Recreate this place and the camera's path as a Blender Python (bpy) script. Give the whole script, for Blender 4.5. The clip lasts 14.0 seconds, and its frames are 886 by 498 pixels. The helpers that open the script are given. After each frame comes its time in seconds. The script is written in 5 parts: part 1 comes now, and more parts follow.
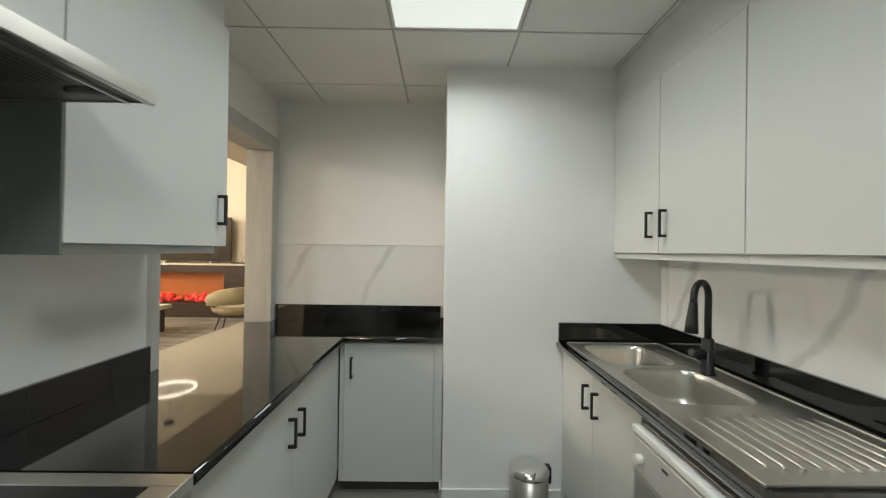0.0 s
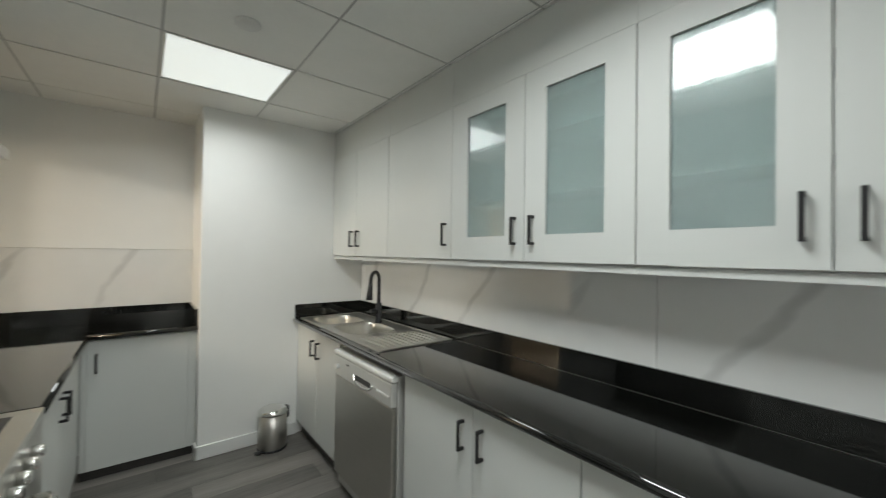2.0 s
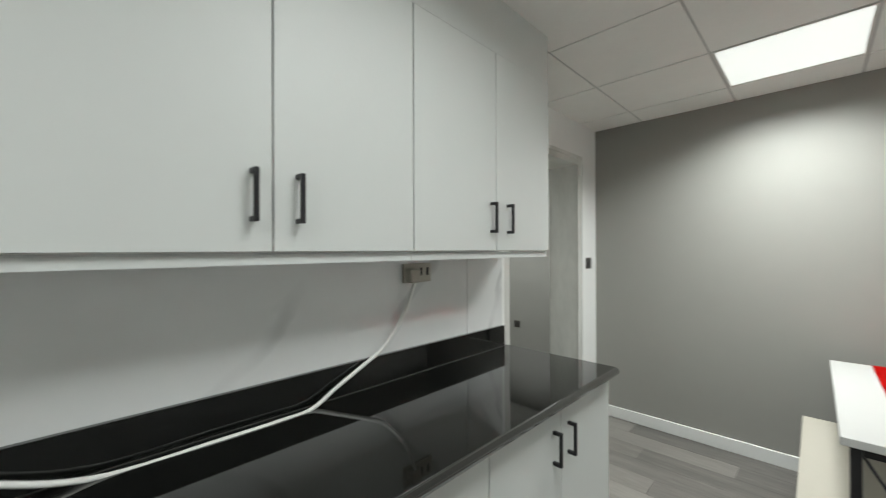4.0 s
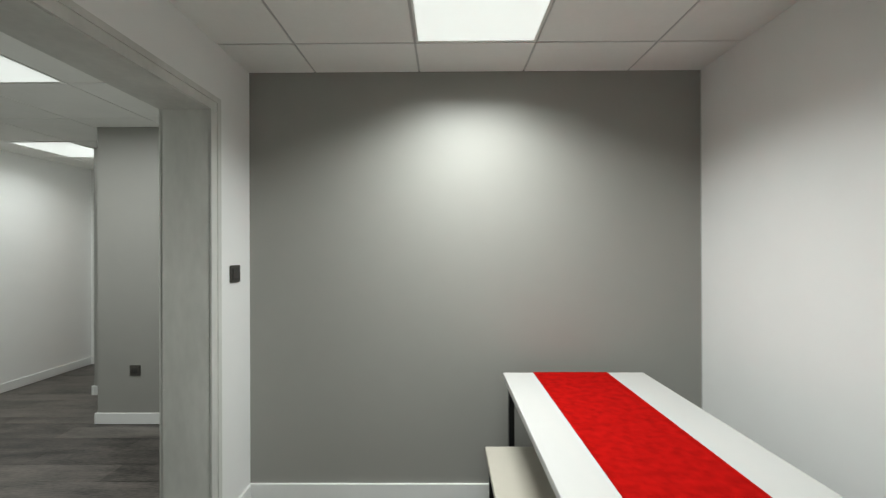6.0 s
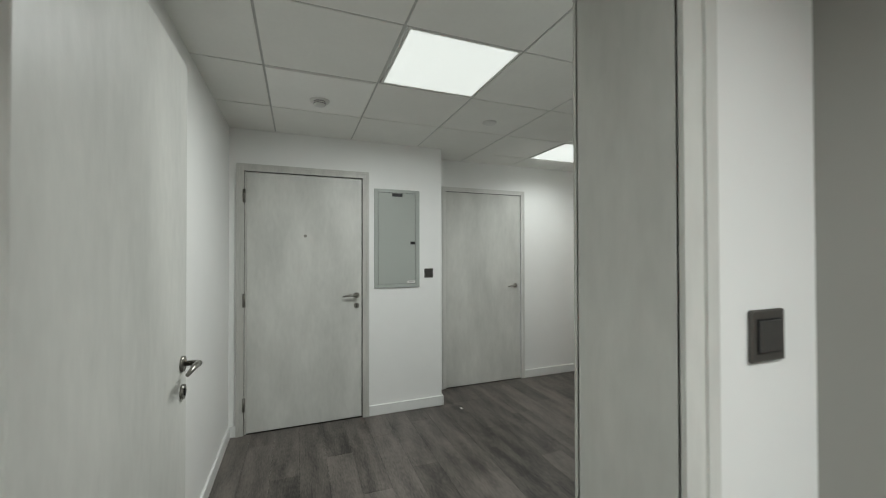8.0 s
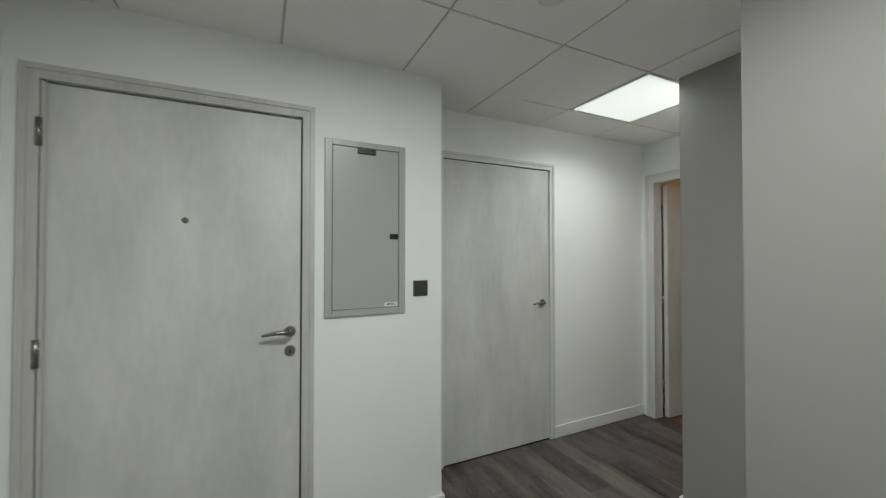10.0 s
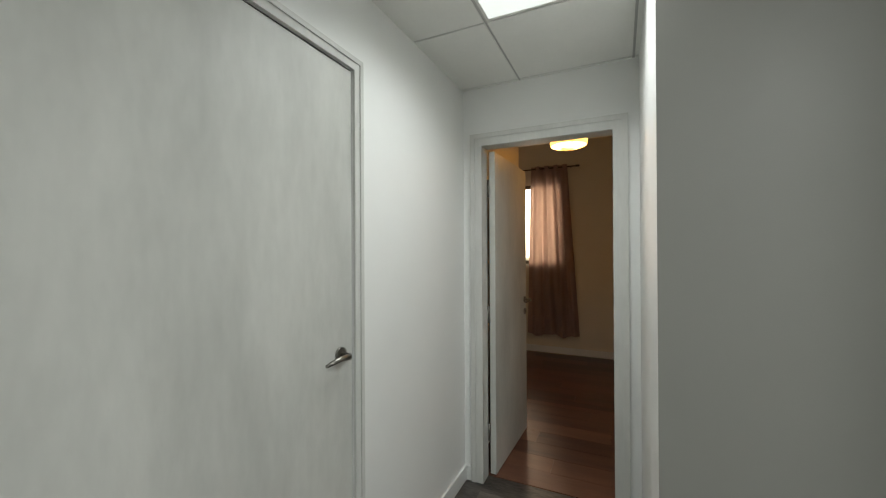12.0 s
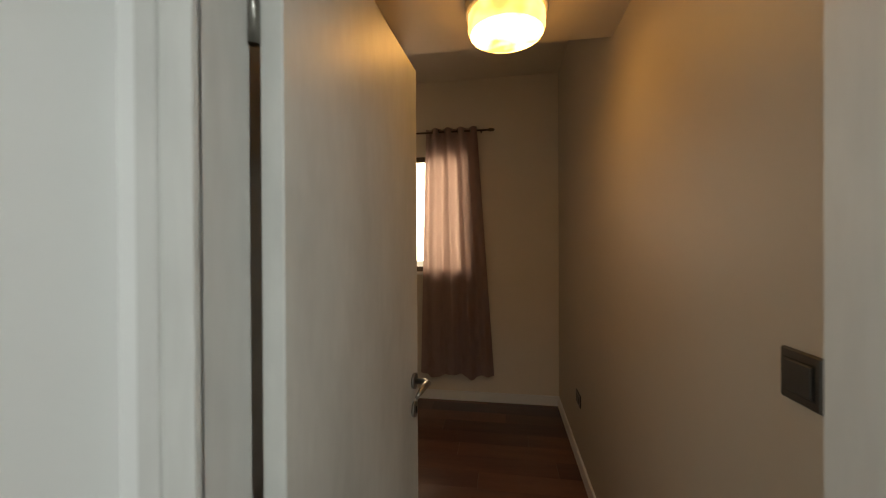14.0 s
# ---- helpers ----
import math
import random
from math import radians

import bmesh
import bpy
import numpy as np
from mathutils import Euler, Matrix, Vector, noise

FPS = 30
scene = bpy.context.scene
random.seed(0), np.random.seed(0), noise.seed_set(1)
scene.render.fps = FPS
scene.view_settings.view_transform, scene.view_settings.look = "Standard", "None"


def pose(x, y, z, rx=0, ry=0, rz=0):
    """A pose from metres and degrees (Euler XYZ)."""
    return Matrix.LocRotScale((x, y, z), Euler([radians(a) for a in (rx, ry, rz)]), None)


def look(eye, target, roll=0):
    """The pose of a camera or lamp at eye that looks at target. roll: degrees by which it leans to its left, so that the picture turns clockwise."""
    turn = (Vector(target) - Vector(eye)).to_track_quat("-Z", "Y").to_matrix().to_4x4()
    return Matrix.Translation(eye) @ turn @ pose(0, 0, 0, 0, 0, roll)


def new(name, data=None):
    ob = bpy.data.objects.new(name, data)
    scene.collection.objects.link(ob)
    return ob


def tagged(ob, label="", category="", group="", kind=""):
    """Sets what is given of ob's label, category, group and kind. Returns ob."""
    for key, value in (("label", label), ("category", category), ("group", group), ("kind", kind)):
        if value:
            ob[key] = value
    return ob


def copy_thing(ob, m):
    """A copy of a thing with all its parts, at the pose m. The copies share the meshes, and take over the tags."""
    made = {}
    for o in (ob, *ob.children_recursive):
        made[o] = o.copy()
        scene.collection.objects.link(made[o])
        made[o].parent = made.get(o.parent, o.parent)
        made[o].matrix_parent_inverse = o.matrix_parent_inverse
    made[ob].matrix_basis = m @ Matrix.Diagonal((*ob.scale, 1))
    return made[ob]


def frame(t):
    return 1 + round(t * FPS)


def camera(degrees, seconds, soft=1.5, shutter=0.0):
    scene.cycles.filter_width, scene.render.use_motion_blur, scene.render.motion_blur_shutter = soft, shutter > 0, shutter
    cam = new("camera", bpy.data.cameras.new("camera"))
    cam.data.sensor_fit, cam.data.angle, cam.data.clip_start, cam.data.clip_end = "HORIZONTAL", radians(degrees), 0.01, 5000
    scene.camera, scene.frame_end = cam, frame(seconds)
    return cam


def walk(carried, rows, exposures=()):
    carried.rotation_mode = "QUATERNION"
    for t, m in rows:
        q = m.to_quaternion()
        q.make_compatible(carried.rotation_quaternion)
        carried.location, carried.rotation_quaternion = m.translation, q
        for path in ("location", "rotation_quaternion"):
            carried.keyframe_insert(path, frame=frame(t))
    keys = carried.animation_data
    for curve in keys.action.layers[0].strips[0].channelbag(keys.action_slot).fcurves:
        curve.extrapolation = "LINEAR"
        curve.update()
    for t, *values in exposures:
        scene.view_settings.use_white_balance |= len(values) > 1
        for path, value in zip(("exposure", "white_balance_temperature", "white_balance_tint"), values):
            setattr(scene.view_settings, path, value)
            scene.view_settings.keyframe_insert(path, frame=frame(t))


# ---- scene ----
cam = camera(99.0, 14.0, soft=1.1, shutter=0.2)
# seconds, eye, target, roll
PATH = [
    (0, (0.754, 0.752, 1.447), (0.768, 2.752, 1.456), 0.8),
    (0.5, (0.723, 0.413, 1.483), (0.732, 2.413, 1.496), 0.8),
    (1, (0.648, 0.109, 1.458), (0.767, 2.105, 1.474), 0.8),
    (1.5, (0.559, -0.127, 1.469), (1.108, 1.796, 1.489), 0.7),
    (2, (0.459, -0.249, 1.478), (1.701, 1.318, 1.502), 0.8),
    (2.5, (0.406, -0.323, 1.485), (2.168, 0.622, 1.524), 0.7),
    (3, (0.462, -0.425, 1.478), (2.454, -0.245, 1.495), 0.3),
    (3.5, (0.605, -0.591, 1.431), (2.48, -1.284, 1.482), -0.6),
    (4, (0.814, -0.687, 1.453), (2.217, -2.112, 1.457), -0.2),
    (4.2, (0.875, -0.73, 1.452), (2.021, -2.369, 1.457), -0.3),
    (4.9, (1.0, -1.035, 1.455), (1.227, -3.022, 1.459), -0.3),
    (5.6, (1.039, -1.541, 1.46), (0.89, -3.535, 1.463), -0.3),
    (6.3, (1.1, -2.066, 1.465), (1.438, -4.037, 1.467), -0.3),
    (6.5, (1.133, -2.203, 1.487), (1.763, -4.101, 1.475), -0.6),
    (7, (1.288, -2.531, 1.492), (2.585, -4.054, 1.495), -0.5),
    (7.5, (1.492, -2.844, 1.491), (3.166, -3.938, 1.504), -0.5),
    (7.7, (1.602, -2.968, 1.487), (3.376, -3.892, 1.504), -0.3),
    (8.75, (2.29, -3.295, 1.48), (4.222, -3.813, 1.506), -0.2),
    (9.8, (3.105, -3.433, 1.475), (4.955, -4.193, 1.512), -0.1),
    (10, (3.262, -3.478, 1.479), (5.063, -4.347, 1.510), 0.0),
    (10.5, (3.675, -3.632, 1.488), (5.307, -4.789, 1.505), 0.0),
    (10.8, (3.922, -3.717, 1.490), (5.427, -5.035, 1.504), 0.0),
    (11, (4.072, -3.79, 1.492), (5.469, -5.220, 1.508), 0.0),
    (11.2, (4.21, -3.872, 1.500), (5.507, -5.394, 1.500), 0.1),
    (11.5, (4.417, -4.054, 1.496), (5.525, -5.718, 1.487), 0.4),
    (12, (4.728, -4.426, 1.476), (5.579, -6.236, 1.483), -0.3),
    (12.5, (4.917, -4.848, 1.484), (5.531, -6.751, 1.479), -0.4),
    (13, (5.04, -5.351, 1.494), (5.487, -7.3, 1.484), -0.3),
    (13.5, (5.13, -5.819, 1.508), (5.485, -7.787, 1.503), -0.5),
    (14, (5.142, -6.282, 1.515), (5.463, -8.256, 1.505), -0.3),
]
EXPOSURES = [(0.0, 0.0), (2.5, 0.0), (3.6, 0.15), (4.4, 0.15), (6.2, 0.0), (10.6, 0.0), (11.4, 0.14), (12.2, 0.14), (13.0, 0.0), (13.5, 0.15), (14.0, 0.35)]
walk(cam, [(t, look(e, g, r)) for t, e, g, r in PATH], EXPOSURES)

# ---------- world and lights ----------
CEIL = 2.505
HIGH = 3.60
world = bpy.data.worlds.new("world")
scene.world = world
world.use_nodes = True
_sky = world.node_tree.nodes.new("ShaderNodeTexSky")
_sky.sky_type = "NISHITA"
_sky.sun_disc = False
_sky.sun_elevation, _sky.sun_rotation = radians(40), radians(200)
world.node_tree.links.new(_sky.outputs["Color"], world.node_tree.nodes["Background"].inputs["Color"])
world.node_tree.nodes["Background"].inputs["Strength"].default_value = 0.08


def area(name, x, y, z, sx, sy, watts, colour, rx=0, ry=0, rz=0, spread=180):
    lamp = bpy.data.lights.new(name, "AREA")
    lamp.shape, lamp.size, lamp.size_y, lamp.energy, lamp.color = "RECTANGLE", sx, sy, watts, colour
    lamp.spread = radians(spread)
    ob = new(name, lamp)
    ob.matrix_world = pose(x, y, z, rx, ry, rz)
    return ob


COOL = (0.958, 1.0, 0.985)
# the kitchen's third panel is unseen, added at the row's spacing to brighten that end
PANELS = {"kitchen": (0.515, 1.96), "kitchen_mid": (0.515, 0.115), "kitchen_near": (0.515, -1.722), "dining": (0.61, -3.755), "hall": (3.43, -4.182), "corridor": (4.668, -6.052)}
PANEL_WATTS = {"kitchen": 9, "kitchen_mid": 19.5, "kitchen_near": 13, "dining": 29, "hall": 28, "corridor": 7.2}
PANEL_SPREAD = {"dining": 141, "hall": 178, "corridor": 148}
for _n, (_x, _y) in PANELS.items():
    area("panel_light", _x + 0.3, _y + 0.3, CEIL - 0.012, 0.56, 0.56, PANEL_WATTS[_n], COOL, spread=PANEL_SPREAD.get(_n, 164))

# living room light from two added, unseen fill lights without fixtures
for _p, _w in (((-4.9, 2.0, 2.75), 400), ((-6.6, 5.6, 2.75), 310)):
    _l = bpy.data.lights.new("living_fill_light", "POINT")
    _l.energy, _l.color, _l.shadow_soft_size = _w, (1.0, 0.90, 0.76), 0.3
    new("living_fill_light", _l).location = _p
# daylight in the bedroom window
area("window_daylight", 6.05, -10.75, 1.95, 1.0, 1.2, 20, (1.0, 0.76, 0.52), 90, 0, 14)

# ---------- materials ----------
def material(name, colour, rough=0.5, metal=0.0, vary=0.06, scale=3.0, stretch=(1, 1, 1), bump=0.02, bump_scale=90.0, rough_vary=0.08,
             second=None, spec=0.5, ior=1.45, coat=0.0, transmission=0.0, random=0.0, fine=0.5, span=0.0):
    """A surface with colour variation at two scales, uneven gloss and fine relief, in object space metres."""
    m = bpy.data.materials.new(name)
    m.use_nodes = True
    nt = m.node_tree
    b = nt.nodes["Principled BSDF"]
    b.inputs["Metallic"].default_value = metal
    b.inputs["IOR"].default_value = ior
    b.inputs["Specular IOR Level"].default_value = spec
    b.inputs["Coat Weight"].default_value = coat
    b.inputs["Coat Roughness"].default_value = 0.03
    b.inputs["Transmission Weight"].default_value = transmission
    geo = nt.nodes.new("ShaderNodeNewGeometry")
    mp = nt.nodes.new("ShaderNodeMapping")
    mp.inputs["Scale"].default_value = stretch
    nt.links.new(geo.outputs["Position"], mp.inputs["Vector"])
    coarse = nt.nodes.new("ShaderNodeTexNoise")
    coarse.inputs["Scale"].default_value, coarse.inputs["Detail"].default_value = scale, 4
    small = nt.nodes.new("ShaderNodeTexNoise")
    small.inputs["Scale"].default_value, small.inputs["Detail"].default_value = scale * 9, 3
    nt.links.new(mp.outputs["Vector"], coarse.inputs["Vector"])
    nt.links.new(mp.outputs["Vector"], small.inputs["Vector"])
    add = nt.nodes.new("ShaderNodeMath")
    add.operation = "MULTIPLY_ADD"
    add.inputs[1].default_value = fine
    nt.links.new(small.outputs["Fac"], add.inputs[0])
    nt.links.new(coarse.outputs["Fac"], add.inputs[2])
    last = add.outputs[0]
    if random:
        info = nt.nodes.new("ShaderNodeObjectInfo")
        sh = nt.nodes.new("ShaderNodeMath")
        sh.operation = "MULTIPLY_ADD"
        sh.inputs[1].default_value = random
        nt.links.new(info.outputs["Random"], sh.inputs[0])
        nt.links.new(last, sh.inputs[2])
        last = sh.outputs[0]
    ramp = nt.nodes.new("ShaderNodeMapRange")
    ramp.inputs["From Min"].default_value = 0.35 + random * 0.2
    ramp.inputs["From Max"].default_value = 0.65 + fine + random * 0.8 - 0.1
    if span:
        middle = 0.5 + fine * 0.5 + random * 0.5
        ramp.inputs["From Min"].default_value = middle - span
        ramp.inputs["From Max"].default_value = middle + span
    nt.links.new(last, ramp.inputs["Value"])
    mix = nt.nodes.new("ShaderNodeMix")
    mix.data_type = "RGBA"
    dark = second or tuple(c * (1 - vary) for c in colour)
    light = colour if second else tuple(min(1, c * (1 + vary)) for c in colour)
    mix.inputs[6].default_value = (*dark, 1)
    mix.inputs[7].default_value = (*light, 1)
    nt.links.new(ramp.outputs["Result"], mix.inputs[0])
    nt.links.new(mix.outputs[2], b.inputs["Base Color"])
    rr = nt.nodes.new("ShaderNodeMapRange")
    rr.inputs["To Min"].default_value, rr.inputs["To Max"].default_value = max(0.0, rough - rough_vary / 2), min(1, rough + rough_vary / 2)
    nt.links.new(coarse.outputs["Fac"], rr.inputs["Value"])
    nt.links.new(rr.outputs["Result"], b.inputs["Roughness"])
    if bump:
        grain = nt.nodes.new("ShaderNodeTexNoise")
        grain.inputs["Scale"].default_value, grain.inputs["Detail"].default_value = bump_scale, 2
        nt.links.new(mp.outputs["Vector"], grain.inputs["Vector"])
        bp = nt.nodes.new("ShaderNodeBump")
        bp.inputs["Strength"].default_value, bp.inputs["Distance"].default_value = bump, 0.01
        nt.links.new(grain.outputs["Fac"], bp.inputs["Height"])
        nt.links.new(bp.outputs["Normal"], b.inputs["Normal"])
    return m


def marble(name):
    """Polished porcelain with grey veins running aslant."""
    m = material(name, (0.74, 0.75, 0.74), 0.05, vary=0.04, scale=1.2, bump=0.0, rough_vary=0.01, ior=1.62)
    nt = m.node_tree
    b = nt.nodes["Principled BSDF"]
    old = b.inputs["Base Color"].links[0].from_socket
    geo = nt.nodes.new("ShaderNodeNewGeometry")
    mp = nt.nodes.new("ShaderNodeMapping")
    mp.inputs["Rotation"].default_value = (radians(38), radians(20), radians(25))
    mp.inputs["Scale"].default_value = (1.0, 1.0, 0.55)
    nt.links.new(geo.outputs["Position"], mp.inputs["Vector"])
    sep = nt.nodes.new("ShaderNodeSeparateXYZ")
    nt.links.new(geo.outputs["Position"], sep.inputs[0])
    run = nt.nodes.new("ShaderNodeMath")
    run.operation = "SUBTRACT"
    nt.links.new(sep.outputs["X"], run.inputs[0])
    nt.links.new(sep.outputs["Y"], run.inputs[1])
    lean = nt.nodes.new("ShaderNodeMath")
    lean.operation = "MULTIPLY_ADD"
    lean.inputs[1].default_value = -0.75
    nt.links.new(sep.outputs["Z"], lean.inputs[0])
    nt.links.new(run.outputs[0], lean.inputs[2])
    comb = nt.nodes.new("ShaderNodeCombineXYZ")
    nt.links.new(lean.outputs[0], comb.inputs["X"])
    nt.links.new(sep.outputs["Z"], comb.inputs["Y"])
    n1 = nt.nodes.new("ShaderNodeTexWave")
    n1.inputs["Scale"].default_value, n1.inputs["Distortion"].default_value = 0.50, 3.2
    n1.inputs["Detail"].default_value, n1.inputs["Detail Scale"].default_value = 5.0, 2.4
    nt.links.new(comb.outputs[0], n1.inputs["Vector"])
    r = nt.nodes.new("ShaderNodeMapRange")
    r.inputs["From Min"].default_value, r.inputs["From Max"].default_value = 0.970, 1.0
    r.inputs["To Min"].default_value, r.inputs["To Max"].default_value = 0.0, 0.38
    nt.links.new(n1.outputs["Fac"], r.inputs["Value"])
    n2 = nt.nodes.new("ShaderNodeTexNoise")
    n2.inputs["Scale"].default_value = 2.4
    nt.links.new(mp.outputs["Vector"], n2.inputs["Vector"])
    gate = nt.nodes.new("ShaderNodeMapRange")
    gate.inputs["From Min"].default_value, gate.inputs["From Max"].default_value = 0.42, 0.58
    nt.links.new(n2.outputs["Fac"], gate.inputs["Value"])
    mul = nt.nodes.new("ShaderNodeMath")
    mul.operation = "MULTIPLY"
    nt.links.new(r.outputs["Result"], mul.inputs[0])
    nt.links.new(gate.outputs["Result"], mul.inputs[1])
    mix = nt.nodes.new("ShaderNodeMix")
    mix.data_type = "RGBA"
    mix.inputs[7].default_value = (0.27, 0.28, 0.28, 1)
    nt.links.new(mul.outputs[0], mix.inputs[0])
    nt.links.new(old, mix.inputs[6])
    nt.links.new(mix.outputs[2], b.inputs["Base Color"])
    return m


def glow(name, colour, strength):
    m = bpy.data.materials.new(name)
    m.use_nodes = True
    b = m.node_tree.nodes["Principled BSDF"]
    b.inputs["Base Color"].default_value = (*colour, 1)
    b.inputs["Emission Color"].default_value = (*colour, 1)
    b.inputs["Emission Strength"].default_value = strength
    return m


WHITE = material("white_wall_paint", (0.82, 0.825, 0.805), 0.55, vary=0.025, scale=0.8, bump=0.015, bump_scale=140, rough_vary=0.1)
GREY = material("warm_grey_wall_paint", (0.295, 0.291, 0.268), 0.5, vary=0.03, scale=0.9, bump=0.02, bump_scale=140)
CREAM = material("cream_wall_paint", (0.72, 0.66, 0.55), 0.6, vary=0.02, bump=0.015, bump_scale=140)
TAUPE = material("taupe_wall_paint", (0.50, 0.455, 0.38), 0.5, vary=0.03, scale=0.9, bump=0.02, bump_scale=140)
TRIMWHITE = material("white_satin_trim", (0.76, 0.77, 0.75), 0.35, vary=0.02, bump=0.02)
TILE = material("ceiling_board", (0.84, 0.84, 0.805), 0.85, vary=0.03, scale=5, bump=0.12, bump_scale=220)
GYPSUM = material("white_gypsum_board", (0.92, 0.92, 0.89), 0.7, vary=0.02, bump=0.03)
TBAR = material("ceiling_bar_enamel", (0.48, 0.48, 0.46), 0.4, vary=0.03, bump=0)
CAB = material("pale_grey_cabinet_lacquer", (0.60, 0.617, 0.597), 0.48, vary=0.012, scale=1.5, bump=0.015, bump_scale=60)
CARCASS = material("cabinet_inside_board", (0.80, 0.80, 0.76), 0.5, vary=0.03)
GRANITE = material("black_granite", (0.004, 0.0043, 0.0038), 0.05, vary=0.7, scale=45, bump=0.0, rough_vary=0.03, ior=1.58, coat=0.3)
BLACK = material("black_powder_coat", (0.012, 0.012, 0.013), 0.38, vary=0.2, bump=0.02)
STEEL = material("brushed_steel", (0.64, 0.63, 0.59), 0.30, 1.0, vary=0.07, scale=5, stretch=(7, 0.6, 7), bump=0.0, bump_scale=60)
STEELV = material("brushed_steel_front", (0.50, 0.49, 0.46), 0.34, 1.0, vary=0.05, scale=10, stretch=(1, 1, 9), bump=0.02, bump_scale=120)
CHROME = material("polished_chrome", (0.72, 0.72, 0.70), 0.12, 1.0, vary=0.03, bump=0)
BRASSY = material("satin_nickel", (0.27, 0.26, 0.235), 0.28, 1.0, vary=0.04, bump=0)
BLACKGLASS = material("black_ceramic_glass", (0.006, 0.006, 0.007), 0.04, vary=0.3, bump=0, rough_vary=0.0, ior=1.47)
PLASTICW = material("white_plastic", (0.72, 0.72, 0.69), 0.35, vary=0.02, bump=0)
SILVER = material("silver_plastic", (0.60, 0.60, 0.58), 0.34, 0.45, vary=0.03, bump=0.01)
DARK = material("dark_plastic", (0.045, 0.043, 0.04), 0.42, vary=0.1, bump=0)
BROWNSW = material("bronze_switch_plastic", (0.075, 0.07, 0.062), 0.35, 0.3, vary=0.1, bump=0)
OAK = material("whitewashed_oak", (0.69, 0.69, 0.65), 0.42, second=(0.47, 0.475, 0.445), scale=1.8, span=0.30, stretch=(2.2, 2.2, 0.75), bump=0.04, bump_scale=70, fine=0.28)
PALEOAK = material("pale_oak_trim", (0.71, 0.71, 0.68), 0.42, span=0.35, second=(0.55, 0.55, 0.52), scale=2.0, stretch=(2.0, 2.0, 0.4), bump=0.04, bump_scale=70)
FILTER = material("dark_filter_mesh", (0.21, 0.21, 0.20), 0.5, 0.7, vary=0.1, bump=0.02)
OAKDIM = material("whitewashed_oak_lining", (0.60, 0.595, 0.555), 0.42, span=0.36, second=(0.40, 0.40, 0.372), scale=3.0, stretch=(3.4, 3.4, 0.45), bump=0.05, bump_scale=70, fine=0.5)
VINYL = material("grey_brown_vinyl_plank", (0.160, 0.141, 0.125), 0.33, second=(0.022, 0.0195, 0.0175), scale=3.0, stretch=(0.9, 4.0, 1), bump=0.05, bump_scale=60, span=0.28, random=0.30, fine=0.7)
VINYLK = material("pale_grey_vinyl_plank", (0.27, 0.254, 0.232), 0.36, span=0.42, second=(0.10, 0.094, 0.086), scale=3.0, stretch=(0.35, 3.2, 1), bump=0.05, bump_scale=60, random=0.7, fine=0.5)
# bedroom planks: the lamp's warm cast is put into the plank colour
VINYLWARM = material("warm_lit_vinyl_plank", (0.175, 0.084, 0.055), 0.30, span=0.5, second=(0.045, 0.022, 0.016), scale=3.4, stretch=(0.35, 3.2, 1), bump=0.05, bump_scale=60, random=0.7, fine=0.5)
JOINT = material("dark_floor_joint", (0.03, 0.028, 0.025), 0.7, vary=0.1, bump=0)
RED = material("red_felt_runner", (0.31, 0.004, 0.003), 0.95, spec=0.03, vary=0.4, scale=28, bump=0.2, bump_scale=400)
TABLEW = material("white_melamine", (0.52, 0.52, 0.50), 0.4, vary=0.02, bump=0.01)
CREAMBOARD = material("cream_melamine", (0.45, 0.425, 0.36), 0.4, vary=0.03, bump=0.01)
PANELGREY = material("grey_green_enamel", (0.37, 0.395, 0.365), 0.30, 0.0, vary=0.02, scale=2, bump=0.015, rough_vary=0.0)
MARBLE = marble("veined_porcelain")
LED = glow("led_diffuser", (0.95, 1.0, 0.96), 0.62)


# ---------- building helpers ----------
LOC = {}


def box(bm, x0, x1, y0, y1, z0, z1, r=0.0, seg=1):
    """Adds a box, with edges rounded by r."""
    x0, x1, y0, y1, z0, z1 = min(x0, x1), max(x0, x1), min(y0, y1), max(y0, y1), min(z0, z1), max(z0, z1)
    v = [bm.verts.new((x, y, z)) for z in (z0, z1) for y in (y0, y1) for x in (x0, x1)]
    faces = [bm.faces.new([v[i] for i in q]) for q in ((0, 2, 3, 1), (4, 5, 7, 6), (0, 1, 5, 4), (2, 6, 7, 3), (0, 4, 6, 2), (1, 3, 7, 5))]
    if r:
        edges = list({e for f in faces for e in f.edges})
        bmesh.ops.bevel(bm, geom=edges, offset=r, segments=seg, affect="EDGES", profile=0.5)
    return bm


def tube(bm, points, radius, sides=10, caps=True):
    """A round bar along a line of points."""
    rings = []
    pts = [Vector(p) for p in points]
    side = None
    for i, p in enumerate(pts):
        d = (pts[min(i + 1, len(pts) - 1)] - pts[max(i - 1, 0)]).normalized()
        if side is None:
            side = d.cross(Vector((0, 0, 1)) if abs(d.z) < 0.9 else Vector((1, 0, 0))).normalized()
        side = (side - d * side.dot(d)).normalized()
        up = d.cross(side)
        r = radius[i] if isinstance(radius, (list, tuple)) else radius
        rings.append([bm.verts.new(p + (side * math.cos(a) + up * math.sin(a)) * r) for a in [2 * math.pi * k / sides for k in range(sides)]])
    for a, b in zip(rings, rings[1:]):
        for k in range(sides):
            f = bm.faces.new((a[k], a[(k + 1) % sides], b[(k + 1) % sides], b[k]))
            f.smooth = True
    if caps:
        bm.faces.new(rings[0][::-1])
        bm.faces.new(rings[-1])
    return bm


